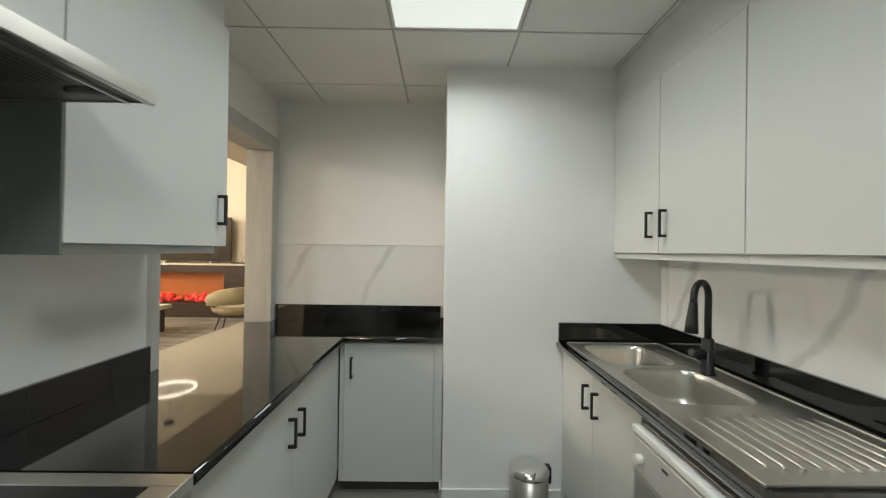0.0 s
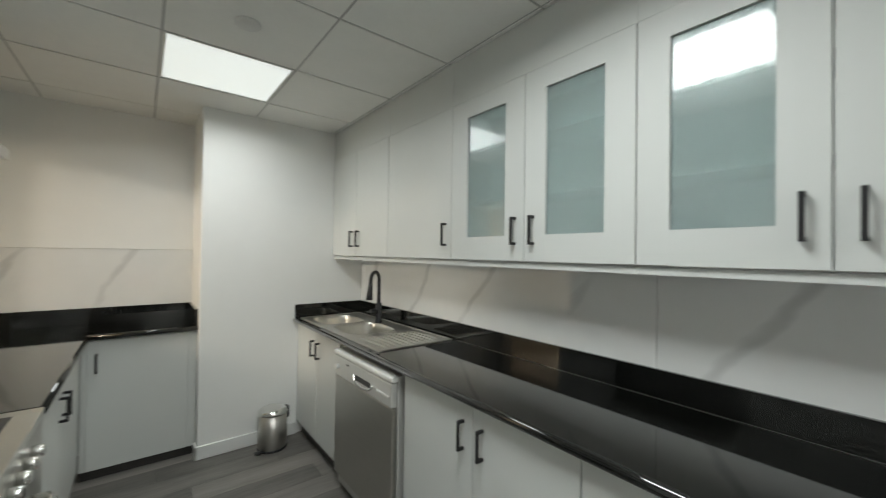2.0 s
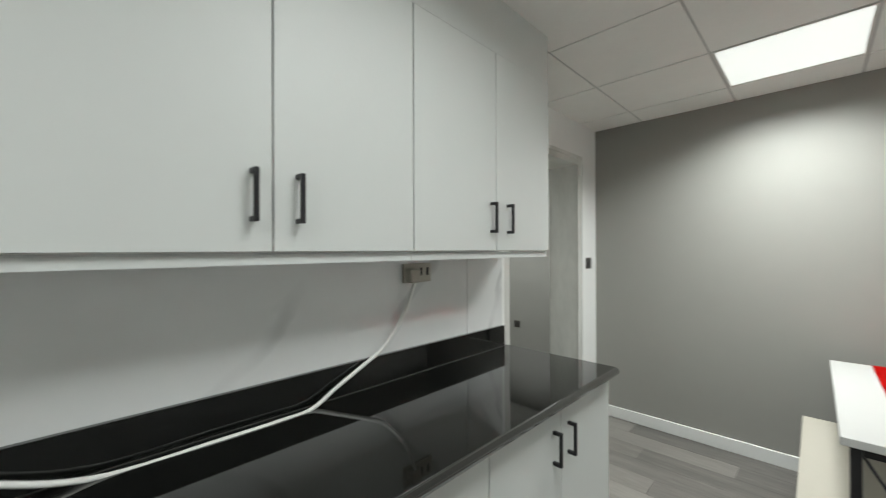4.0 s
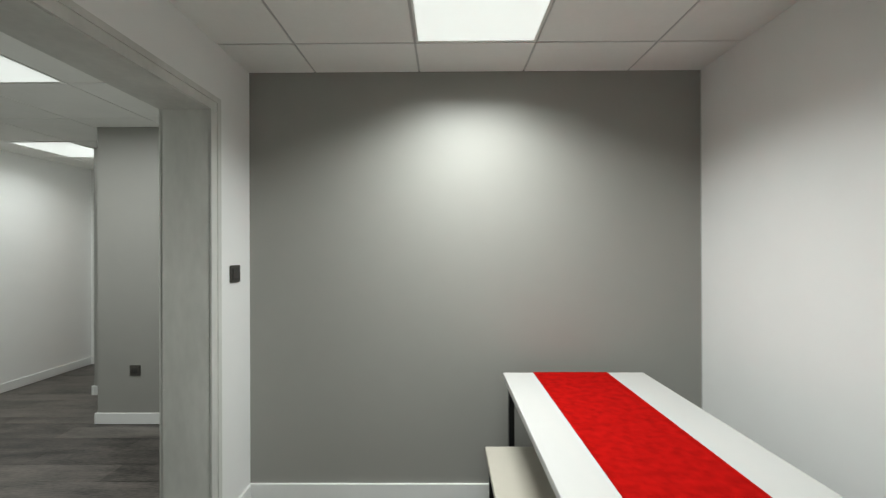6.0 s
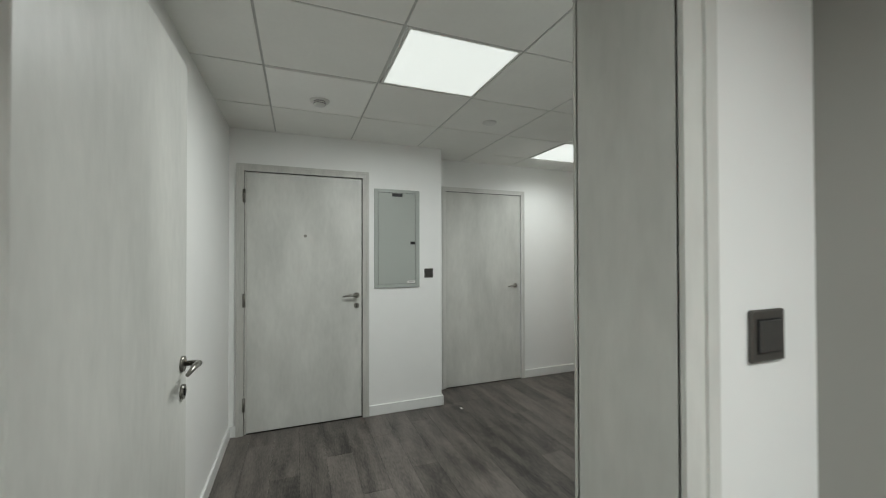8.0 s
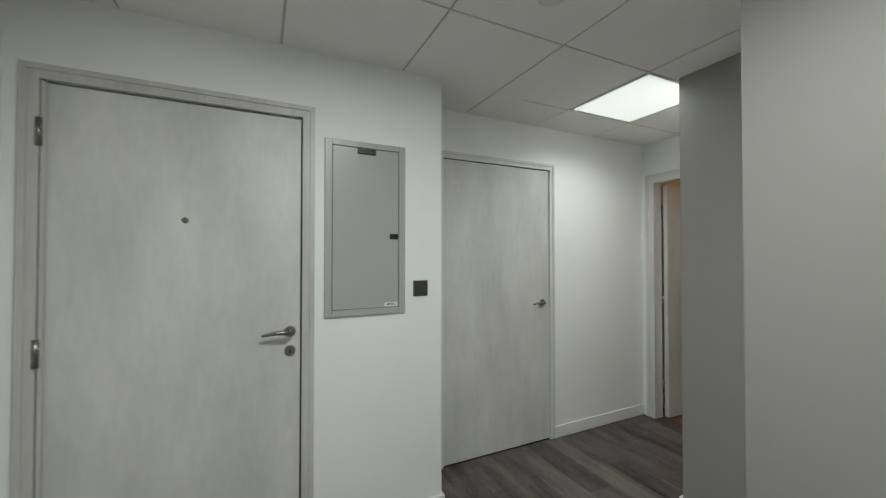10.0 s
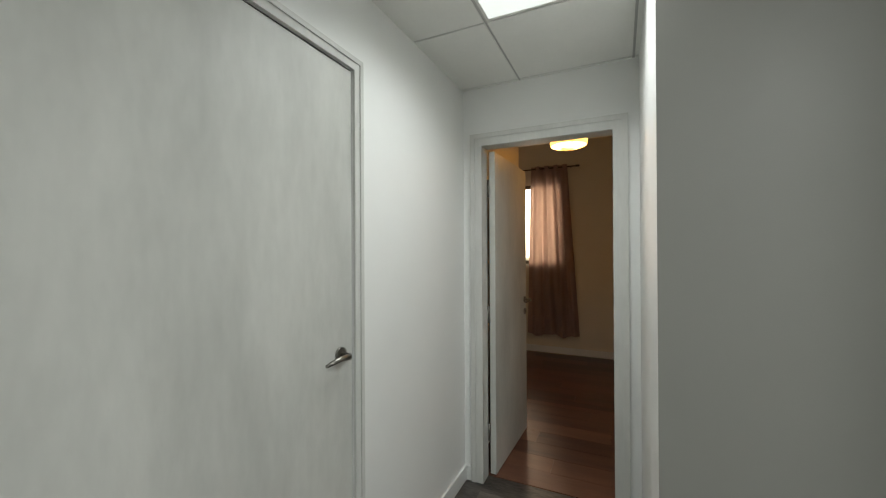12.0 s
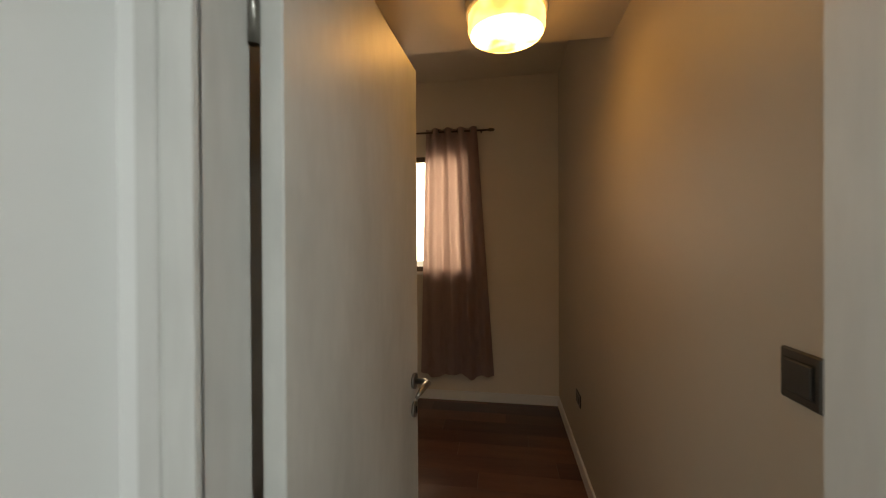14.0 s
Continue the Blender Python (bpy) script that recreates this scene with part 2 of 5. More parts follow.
def lathe(bm, profile, cx, cy, sides=32, sx=1.0, sy=1.0):
    """Turns (radius, z) pairs round an upright axis."""
    rings = []
    for r, z in profile:
        if r < 1e-5:
            rings.append([bm.verts.new((cx, cy, z))])
        else:
            rings.append([bm.verts.new((cx + sx * r * math.cos(2 * math.pi * k / sides), cy + sy * r * math.sin(2 * math.pi * k / sides), z)) for k in range(sides)])
    for a, b in zip(rings, rings[1:]):
        for k in range(sides):
            j = (k + 1) % sides
            if len(a) == 1 and len(b) > 1:
                f = bm.faces.new((a[0], b[j], b[k]))
            elif len(b) == 1 and len(a) > 1:
                f = bm.faces.new((a[k], a[j], b[0]))
            elif len(a) > 1:
                f = bm.faces.new((a[k], a[j], b[j], b[k]))
            else:
                continue
            f.smooth = True
    return bm


def obj(name, bm, mat, parent=None, label=""):
    bmesh.ops.recalc_face_normals(bm, faces=bm.faces[:])
    if parent is not None:
        LOC_ = LOC[parent.name]
        bmesh.ops.translate(bm, verts=bm.verts[:], vec=-LOC_)
    me = bpy.data.meshes.new(name)
    bm.to_mesh(me)
    bm.free()
    me.materials.append(mat)
    ob = new(name, me)
    if parent is not None:
        ob.parent = parent
        LOC[ob.name] = LOC[parent.name]
    else:
        LOC[ob.name] = Vector((0, 0, 0))
    if label:
        ob["label"] = label
    return ob


def part(name, bm, mat, parent, label=""):
    return obj(name, bm, mat, parent, label)


def thing(name, x, y, z, label, category, group=""):
    ob = new(name)
    ob.empty_display_size = 0.1
    ob.location = (x, y, z)
    LOC[ob.name] = Vector((x, y, z))
    return tagged(ob, label, category, group)


def struct(name, boxes, mat, label, category, r=0.0):
    bm = bmesh.new()
    for b in boxes:
        box(bm, *b, r=r)
    return tagged(obj(name, bm, mat), label, category, kind="structure")


B = bmesh.new

# ---------- the shell ----------
# kitchen and dining: x -0.43..2.03 (2.22 by the doorway), y -4.07..3.48
OPEN0, OPEN1, HEAD = 2.345, 3.405, 2.15       # serving opening in the kitchen's west wall
KD0, KD1 = -3.685, -2.705                      # doorway from dining to hall
wall_west = struct("wall_west", [(-0.59, -0.43, -4.30, OPEN0, 0, CEIL + 0.1), (-0.59, -0.43, OPEN1, 3.70, 0, CEIL + 0.1), (-0.59, -0.43, OPEN0, OPEN1, HEAD, CEIL + 0.1)],
                   WHITE, "white painted kitchen wall with a serving opening", "wall")
wall_north = struct("wall_north", [(-0.43, 0.78, 3.48, 3.70, 0, CEIL + 0.1)], WHITE, "white painted kitchen end wall above marble tiles", "wall")
column = struct("wall_column", [(0.78, 2.45, 2.92, 3.70, 0, CEIL + 0.1)], WHITE, "white painted boxed-out column beside the sink counter", "wall", r=0.004)
wall_east = struct("wall_east", [(2.03, 2.45, -2.40, 2.92, 0, CEIL + 0.1)], WHITE, "white painted wall behind the long counter", "wall")
wall_doorway = struct("wall_doorway", [(2.22, 2.45, KD1 + 0.03, -2.40, 0, CEIL + 0.1), (2.22, 2.45, -4.30, KD0 - 0.03, 0, CEIL + 0.1), (2.22, 2.45, KD0 - 0.03, KD1 + 0.03, HEAD + 0.03, CEIL + 0.1)],
                      WHITE, "white painted wall with the doorway to the hall", "wall")
wall_south = struct("wall_south", [(-0.43, 2.22, -4.30, -4.07, 0, CEIL + 0.1)], GREY, "warm grey painted dining wall behind the table", "wall")
# hall
wall_hall_north = struct("wall_hall_north", [(2.45, 5.48, -2.595, -2.40, 0, CEIL + 0.1)], WHITE, "white painted hall wall beside the entrance door", "wall")
D10, D11 = -3.665, -2.705
wall_entrance = struct("wall_entrance", [(5.26, 5.48, D11, -2.595, 0, CEIL + 0.1), (5.26, 5.48, -4.432, D10, 0, CEIL + 0.1), (5.26, 5.48, D10, D11, 2.165, CEIL + 0.1)],
                       WHITE, "white painted wall holding the entrance door and the electric panel", "wall")
D20, D21 = -5.585, -4.63
wall_corridor = struct("wall_corridor", [(5.65, 5.87, D21, -4.40, 0, CEIL + 0.1), (5.65, 5.87, -6.80, D20, 0, CEIL + 0.1), (5.65, 5.87, D20, D21, 2.165, CEIL + 0.1), (5.48, 5.65, -4.432, -4.40, 0, CEIL + 0.1)],
                       WHITE, "white painted corridor wall with a flush oak door", "wall")
wall_hall_south = struct("wall_hall_south", [(2.45, 4.0118, -5.25, -5.03, 0, CEIL + 0.1), (4.012, 4.6338, -5.93, -5.665, 0, CEIL + 0.1)], GREY, "warm grey painted hall wall", "wall")
wall_return = struct("wall_return", [(3.80, 4.012, -5.665, -5.034, 0, CEIL + 0.1), (4.43, 4.634, -6.71, -5.669, 0, CEIL + 0.1)], WHITE, "white painted wall return of the corridor", "wall")
wall_hall_west = struct("wall_hall_west", [(2.22, 2.45, -5.25, -4.30, 0, CEIL + 0.1)], WHITE, "white painted hall wall", "wall")
BD0, BD1 = 4.765, 5.523
wall_bedroom_door = struct("wall_bedroom_door", [(4.43, BD0 - 0.02, -6.80, -6.71, 0, CEIL + 0.1), (BD1 + 0.02, 5.87, -6.80, -6.71, 0, CEIL + 0.1), (BD0 - 0.02, BD1 + 0.02, -6.80, -6.71, 2.155, CEIL + 0.1)],
                           WHITE, "white painted wall round the bedroom doorway", "wall")
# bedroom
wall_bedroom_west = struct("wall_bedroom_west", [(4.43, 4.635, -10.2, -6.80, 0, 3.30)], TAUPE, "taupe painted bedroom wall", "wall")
WX0, WX1, WZ0, WZ1 = 5.52, 6.62, 1.27, 2.42
wall_bedroom_south = struct("wall_bedroom_south", [(4.635, WX0, -10.22, -10.0, 0, 3.30), (WX1, 8.4, -10.22, -10.0, 0, 3.30), (WX0, WX1, -10.22, -10.0, 0, WZ0), (WX0, WX1, -10.22, -10.0, WZ1, 3.30)],
                            CREAM, "cream painted bedroom wall with a window", "wall")
wall_bedroom_east = struct("wall_bedroom_east", [(8.2, 8.4, -10.0, -6.80, 0, 3.30), (5.65, 5.87, -8.18, -6.80, 0, 3.30), (5.87, 8.2, -8.18, -8.0, 0, 3.30)], CREAM, "cream painted bedroom wall", "wall")
# living room beyond the opening
wall_living = struct("wall_living", [(-7.2, 2.6, 9.0, 9.2, 0, HIGH + 0.1), (-7.4, -7.2, -1.0, 9.2, 0, HIGH + 0.1), (-7.2, -0.59, -1.2, -1.0, 0, HIGH + 0.1), (2.45, 2.65, 3.70, 9.2, 0, HIGH + 0.1),
                                     (-0.43, 2.45, 3.70, 3.72, 0, HIGH + 0.1), (-0.59, -0.43, -1.0, 3.70, CEIL + 0.1, HIGH + 0.1), (-0.59, 2.45, 3.60, 3.70, CEIL + 0.1, HIGH + 0.1)],
                     CREAM, "cream painted living room walls", "wall")
ceiling_living = struct("ceiling_living", [(-7.4, 2.65, -1.2, 9.2, HIGH, HIGH + 0.1), (-2.72, 2.45, 3.72, 9.0, 2.92, 3.0), (-2.72, -0.59, -1.0, 3.72, 2.92, 3.0), (-2.74, -2.70, -1.0, 9.0, 2.915, HIGH)], CREAM, "cream plaster ceiling with a lowered border", "ceiling")
ceiling_bedroom = struct("ceiling_bedroom", [(4.635, 8.2, -10.0, -8.18, 3.16, 3.30), (4.635, 5.65, -8.18, -6.80, CEIL, 3.30)], CREAM, "cream plaster ceiling, lowered over the entry", "ceiling")


def tiled_ceiling(name, rects, xs, ys, skip, label):
    """A suspended ceiling: boards laid between bars, as one mesh of two materials."""
    bm = bmesh.new()
    for x0, x1, y0, y1 in rects:
        gx = [x0] + [x for x in xs if x0 + 0.02 < x < x1 - 0.02] + [x1]
        gy = [y0] + [y for y in ys if y0 + 0.02 < y < y1 - 0.02] + [y1]
        for a, b in zip(gx, gx[1:]):
            for c, d in zip(gy, gy[1:]):
                if any(abs((a + b) / 2 - sx - 0.3) < 0.2 and abs((c + d) / 2 - sy - 0.3) < 0.24 for sx, sy in skip):
                    continue
                ia, ib = (0.006 if a in xs else 0), (0.006 if b in xs else 0)
                ic, id_ = (0.006 if c in ys else 0), (0.006 if d in ys else 0)
                lift = 0.0015 + 0.0012 * math.sin(math.floor((a + b) / 2 / 0.6125) * 12.7 + math.floor((c + d) / 2 / 0.6125) * 7.3)
                box(bm, a + ia, b - ib, c + ic, d - id_, CEIL + (lift if ia and ib and ic and id_ else 0.0015), CEIL + 0.02)
        n = len(bm.faces)
        for x in gx[1:-1]:
            box(bm, x - 0.008, x + 0.008, y0, y1, CEIL + 0.006, CEIL + 0.03)
        for y in gy[1:-1]:
            box(bm, x0, x1, y - 0.008, y + 0.008, CEIL + 0.0065, CEIL + 0.03)
        box(bm, x0, x1, y0, y1, CEIL + 0.03, CEIL + 0.05)
        bm.faces.ensure_lookup_table()
        for f in bm.faces[n:]:
            f.material_index = 1
    ob = obj(name, bm, TILE)
    ob.data.materials.append(TBAR)
    return tagged(ob, label, "ceiling", kind="structure")


def steps(first, pitch, lo, hi):
    k = math.ceil((lo - first) / pitch)
    return [first + i * pitch for i in range(k, int((hi - first) / pitch) + 1)]


P = 0.6125
tiled_ceiling("ceiling_kitchen", [(-0.43, 2.03, -1.9225, 3.48)], steps(0.51, P, -1, 3), steps(1.955, P, -3, 4), [PANELS["kitchen"], PANELS["kitchen_mid"], PANELS["kitchen_near"]], "suspended kitchen ceiling of off-white square boards")
tiled_ceiling("ceiling_dining", [(-0.43, 2.22, -4.07, -2.40), (-0.43, 2.03, -2.40, -1.9225)], steps(0.605, P, -1, 3), steps(-3.76, P, -5, -2), [PANELS["dining"]], "suspended dining ceiling of off-white square boards")
tiled_ceiling("ceiling_hall", [(2.45, 5.26, -5.03, -2.595), (5.26, 5.65, -5.03, -4.432), (4.009, 5.65, -5.665, -5.03), (4.631, 5.65, -6.71, -5.665)], steps(3.425, P + 0.005, 2, 6), steps(-4.187, P + 0.012, -7, -2), [PANELS["hall"], PANELS["corridor"]], "suspended hall ceiling of off-white square boards")
for _x, _y in PANELS.values():
    p = thing("ceiling_light", _x + 0.3, _y + 0.3, CEIL, "square white LED panel lit in the suspended ceiling", "ceiling light", "ceiling panels")
    part("diffuser", box(B(), _x + 0.012, _x + 0.588, _y + 0.012, _y + 0.588, CEIL + 0.003, CEIL + 0.012), LED, p, "lit white diffuser")
    bm = B()
    for q in ((0, 0.6, 0, 0.012), (0, 0.6, 0.588, 0.6), (0, 0.012, 0.012, 0.588), (0.588, 0.6, 0.012, 0.588)):
        box(bm, _x + q[0], _x + q[1], _y + q[2], _y + q[3], CEIL, CEIL + 0.014)
    part("frame", bm, PLASTICW, p)

# floors
floor = struct("floor", [(-0.59, 8.4, -10.2, 3.70, -0.12, -0.006)], JOINT, "grey-brown vinyl plank floor through kitchen, hall and bedroom", "floor")
floor_living = struct("floor_living", [(-7.4, -0.59, -1.2, 9.2, -0.12, -0.001), (-0.59, 2.65, 3.70, 9.2, -0.12, -0.001)], VINYLK, "pale wood-look living room floor", "floor")


# ---------- cabinets ----------
FX = 1.75       # front of the east wall cabinets
UZ0, UZ1 = 1.447, 2.267
GAP = 0.0021


def handle_x(parent, x, y, z0, z1, out, name="handle"):
    """A square black bow handle on a front that faces along x; out is the sign."""
    bm = B()
    t = 0.006
    box(bm, x + out * 0.024, x + out * 0.034, y - t, y + t, z0, z1, r=0.0015)
    box(bm, x, x + out * 0.026, y - t, y + t, z0, z0 + 0.012, r=0.001)
    box(bm, x, x + out * 0.026, y - t, y + t, z1 - 0.012, z1, r=0.001)
    return part(name, bm, BLACK, parent, "black square bow handle")


def handle_y(parent, x, y, z0, z1, out):
    bm = B()
    t = 0.006
    box(bm, x - t, x + t, y + out * 0.024, y + out * 0.034, z0, z1, r=0.0015)
    box(bm, x - t, x + t, y, y + out * 0.026, z0, z0 + 0.012, r=0.001)
    box(bm, x - t, x + t, y, y + out * 0.026, z1 - 0.012, z1, r=0.001)
    return part("handle", bm, BLACK, parent, "black square bow handle")


def frosted():
    m = material("satin_glass", (0.70, 0.85, 0.84), 0.20, vary=0.05, scale=2, bump=0, transmission=0.74, spec=0.12, coat=0.9, rough_vary=0.0)
    return m


SATIN = frosted()


def wall_unit(y0, y1, doors, label, glass=False):
    """doors: (far, near, handle y[, glass y0, glass y1])."""
    c = thing("wall_cabinet", FX + 0.15, (y0 + y1) / 2, UZ0, label, "cabinet", "wall cabinets over the long counter")
    bm = B()
    back, t = 2.028, 0.018
    lo, hi = min(y0, y1) + 0.0006, max(y0, y1) - 0.0006
    f = FX + 0.021
    box(bm, f, back, lo, lo + t, UZ0, UZ1)
    box(bm, f, back, hi - t, hi, UZ0, UZ1)
    box(bm, f, back, lo + t, hi - t, UZ0, UZ0 + t)
    box(bm, f, back, lo + t, hi - t, UZ1 - t, UZ1)
    box(bm, back - 0.006, back, lo + t, hi - t, UZ0 + t, UZ1 - t)
    part("body", bm, CARCASS, c)
    if glass:
        for z in (1.735, 2.0):
            part("shelf", box(B(), f + 0.02, back - 0.008, lo + t + 0.001, hi - t - 0.001, z, z + 0.016), CARCASS, c)
    for a, b, h, *g in doors:
        a, b = min(a, b) + GAP, max(a, b) - GAP
        bm = B()
        if g:
            g0, g1, gz0, gz1 = g[0], g[1], 1.562, 2.174
            box(bm, FX, FX + 0.019, a, g0, UZ0 + 0.002, UZ1 - 0.002, r=0.0012)
            box(bm, FX, FX + 0.019, g1, b, UZ0 + 0.002, UZ1 - 0.002, r=0.0012)
            box(bm, FX + 0.0003, FX + 0.019, g0 - 0.001, g1 + 0.001, UZ0 + 0.002, gz0)
            box(bm, FX + 0.0003, FX + 0.019, g0 - 0.001, g1 + 0.001, gz1, UZ1 - 0.002)
        else:
            box(bm, FX, FX + 0.019, a, b, UZ0 + 0.002, UZ1 - 0.002, r=0.0015)
        d = part("door", bm, CAB, c)
        if g:
            pane = part("pane", box(B(), FX + 0.010, FX + 0.014, g0, g1, gz0, gz1), SATIN, d, "satin greenish glass pane")
        handle_x(d, FX, h, 1.520, 1.644, -1)
    # filler up to the ceiling and light rail under the front
    part("filler", box(B(), FX + 0.004, FX + 0.020, lo, hi, UZ1 + 0.001, CEIL - 0.001), CAB, c)
    part("light_rail", box(B(), FX + 0.015, FX + 0.032, lo, hi, 1.418, UZ0 - 0.004), CAB, c)
    return c


PLAIN = "pale grey lacquered wall cabinet with plain doors and black handles"
GLASS = "pale grey lacquered wall cabinet with two satin glass doors"
wall_unit(2.918, 1.983, [(2.918, 2.473, 2.528), (2.473, 1.983, 2.418)], PLAIN)
wall_unit(1.983, 1.312, [(1.983, 1.312, 1.358)], "pale grey lacquered wall cabinet with one wide plain door")
wall_unit(1.312, 0.343, [(1.312, 0.818, 0.868, 0.932, 1.189), (0.818, 0.343, 0.768, 0.456, 0.708)], GLASS, True)
wall_unit(0.343, -0.590, [(0.343, -0.120, -0.068, -0.014, 0.240), (-0.120, -0.590, -0.172, -0.485, -0.232)], GLASS, True)
wall_unit(-0.590, -1.503, [(-0.590, -1.052, -1.003), (-1.052, -1.503, -1.113)], PLAIN)
wall_unit(-1.503, -2.382, [(-1.503, -1.953, -1.916), (-1.953, -2.382, -2.030)], PLAIN)

BX = 1.465      # front of the east base cabinets
CT = 0.937      # worktop height


def base_unit(y0, y1, seam, label, top=CT - 0.036):
    c = thing("base_cabinet", BX + 0.28, (y0 + y1) / 2, 0, label, "cabinet", "base cabinets under the long counter")
    lo, hi = min(y0, y1) + 0.0006, max(y0, y1) - 0.0006
    part("body", box(B(), BX + 0.021, 2.026, lo, hi, 0.102, top), CAB, c)
    if top < 0.8:
        part("side", box(B(), BX + 0.021, 2.026, lo, lo + 0.016, top, CT - 0.036), CAB, c)
    part("plinth", box(B(), BX + 0.045, BX + 0.060, lo, hi, 0.0, 0.100), DARK, c, "dark recessed plinth")
    for a, b, h in ((max(y0, y1), seam, seam + 0.054), (seam, min(y0, y1), seam - 0.054)):
        d = part("door", box(B(), BX, BX + 0.019, min(a, b) + GAP, max(a, b) - GAP, 0.105, CT - 0.042, r=0.0015), CAB, c)
        handle_x(d, BX, h, 0.706, 0.824, -1)
    return c


BASE = "pale grey lacquered base cabinet with two doors and black handles"
base_unit(2.918, 2.070, 2.487, "pale grey lacquered sink base cabinet with two doors", 0.70)
base_unit(1.305, 0.362, 0.820, BASE)
base_unit(0.362, -0.584, -0.111, BASE)
base_unit(-0.584, -1.530, -1.057, BASE)
base_unit(-1.530, -2.384, -1.945, BASE)

# worktop with a cut-out for the sink
SX0, SX1, SY0, SY1 = 1.470, 1.990, 1.575, 2.875


wt = thing("worktop", 1.7, 0.2, CT, "polished black granite worktop with a rounded front edge", "worktop")
hx0, hx1, hy0, hy1 = SX0 + 0.02, SX1 - 0.02, SY0 + 0.03, SY1 - 0.03


def slab(xs, ys, cells, z0, z1):
    """One connected slab over chosen cells of a grid."""
    bm = B()
    top_ = {(i, j): bm.verts.new((x, y, z1)) for i, x in enumerate(xs) for j, y in enumerate(ys)}
    low_ = {(i, j): bm.verts.new((x, y, z0)) for i, x in enumerate(xs) for j, y in enumerate(ys)}
    count = {}
    for i, j in cells:
        q = [(i, j), (i + 1, j), (i + 1, j + 1), (i, j + 1)]
        bm.faces.new([top_[k] for k in q])
        bm.faces.new([low_[k] for k in q[::-1]])
        for a, b in zip(q, q[1:] + q[:1]):
            count[frozenset((a, b))] = count.get(frozenset((a, b)), 0) + 1
    for e, c in count.items():
        if c == 1:
            a, b = tuple(e)
            bm.faces.new((top_[a], top_[b], low_[b], low_[a]))
    bmesh.ops.delete(bm, geom=[v for v in bm.verts if not v.link_faces], context="VERTS")
    return bm


part("slab", slab([1.440, hx0, hx1, 2.028], [-2.395, hy0, hy1, 2.918], [(i, j) for i in range(3) for j in range(3) if (i, j) != (1, 1)], CT - 0.034, CT), GRANITE, wt)
bm = B()
n = 8
prof = [(1.440 - 0.017 * math.sin(math.pi * k / n), CT - 0.017 + 0.017 * math.cos(math.pi * k / n)) for k in range(n + 1)]
va = [bm.verts.new((x, -2.395, z)) for x, z in prof]
vb = [bm.verts.new((x, 2.918, z)) for x, z in prof]
for k in range(n):
    bm.faces.new((va[k], va[k + 1], vb[k + 1], vb[k])).smooth = True
bm.faces.new(va)
bm.faces.new(vb[::-1])
part("bullnose", bm, GRANITE, wt)
bm = B()
prof = [(-2.395 - 0.017 * math.sin(math.pi * k / n), CT - 0.017 + 0.017 * math.cos(math.pi * k / n)) for k in range(n + 1)]
va = [bm.verts.new((1.440, y, z)) for y, z in prof]
vb = [bm.verts.new((2.028, y, z)) for y, z in prof]
for k in range(n):
    bm.faces.new((va[k], va[k + 1], vb[k + 1], vb[k])).smooth = True
bm.faces.new(va)
bm.faces.new(vb[::-1])
part("end_edge", bm, GRANITE, wt)
CAULK = material("grey_sealant", (0.055, 0.055, 0.05), 0.4, vary=0.2, bump=0)
up = thing("upstand", 2.02, 0.2, CT, "polished black granite upstand along the wall", "upstand")
part("long_strip", box(B(), 2.006, 2.027, -2.37, 2.918, CT + 0.0005, 1.046, r=0.0015), GRANITE, up)
part("sealant", box(B(), 2.0025, 2.0058, -2.37, 2.897, CT + 0.0003, CT + 0.0022), CAULK, up, "thin grey sealant line")
part("end_strip", box(B(), 1.436, 2.005, 2.898, 2.9185, CT + 0.0005, 1.046, r=0.0015), GRANITE, up)

# ---------- sink ----------
sk = thing("sink", 1.73, 2.22, CT, "brushed steel sink with two bowls and a ribbed drainer", "sink")


def squircle(cx, cy, rx, ry, p, n=40):
    out = []
    for k in range(n):
        a = 2 * math.pi * k / n
        c, s = math.cos(a), math.sin(a)
        out.append((cx + rx * abs(c) ** (2 / p) * (1 if c >= 0 else -1), cy + ry * abs(s) ** (2 / p) * (1 if s >= 0 else -1)))
    return out


def bowl(cx, cy, rx, ry, depth):
    bm = B()
    rings = []
    for f, dz, p in ((1.045, 0.0045, 4.5), (1.02, 0.004, 4.5), (1.0, 0.001, 4.5), (0.985, -0.02, 4.5), (0.95, -depth * 0.7, 4.2), (0.90, -depth * 0.93, 4), (0.78, -depth, 3.6), (0.2, -depth - 0.004, 2), (0.0, -depth - 0.005, 2)):
        if f == 0:
            rings.append([bm.verts.new((cx, cy, CT + dz))])
        else:
            rings.append([bm.verts.new((x, y, CT + dz)) for x, y in squircle(cx, cy, rx * f, ry * f, p)])
    for a, b in zip(rings, rings[1:]):
        for k in range(40):
            j = (k + 1) % 40
            fc = bm.faces.new((a[k], a[j], b[j], b[k]) if len(b) > 1 else (a[k], a[j], b[0]))
            fc.smooth = True
    part("bowl", bm, STEEL, sk, "rounded steel bowl")
    part("drain", lathe(B(), [(0.0, CT - depth + 0.002), (0.03, CT - depth + 0.002), (0.038, CT - depth - 0.002), (0.04, CT - depth - 0.006)], cx, cy, 24), CHROME, sk, "round chrome drain")


BOWLS = [(1.690, 2.645, 0.165, 0.185), (1.700, 2.215, 0.170, 0.195)]
for q in BOWLS:
    bowl(*q, 0.16)
# deck: a plate with raised rim, pierced over each bowl
bm = B()
top = CT + 0.0045


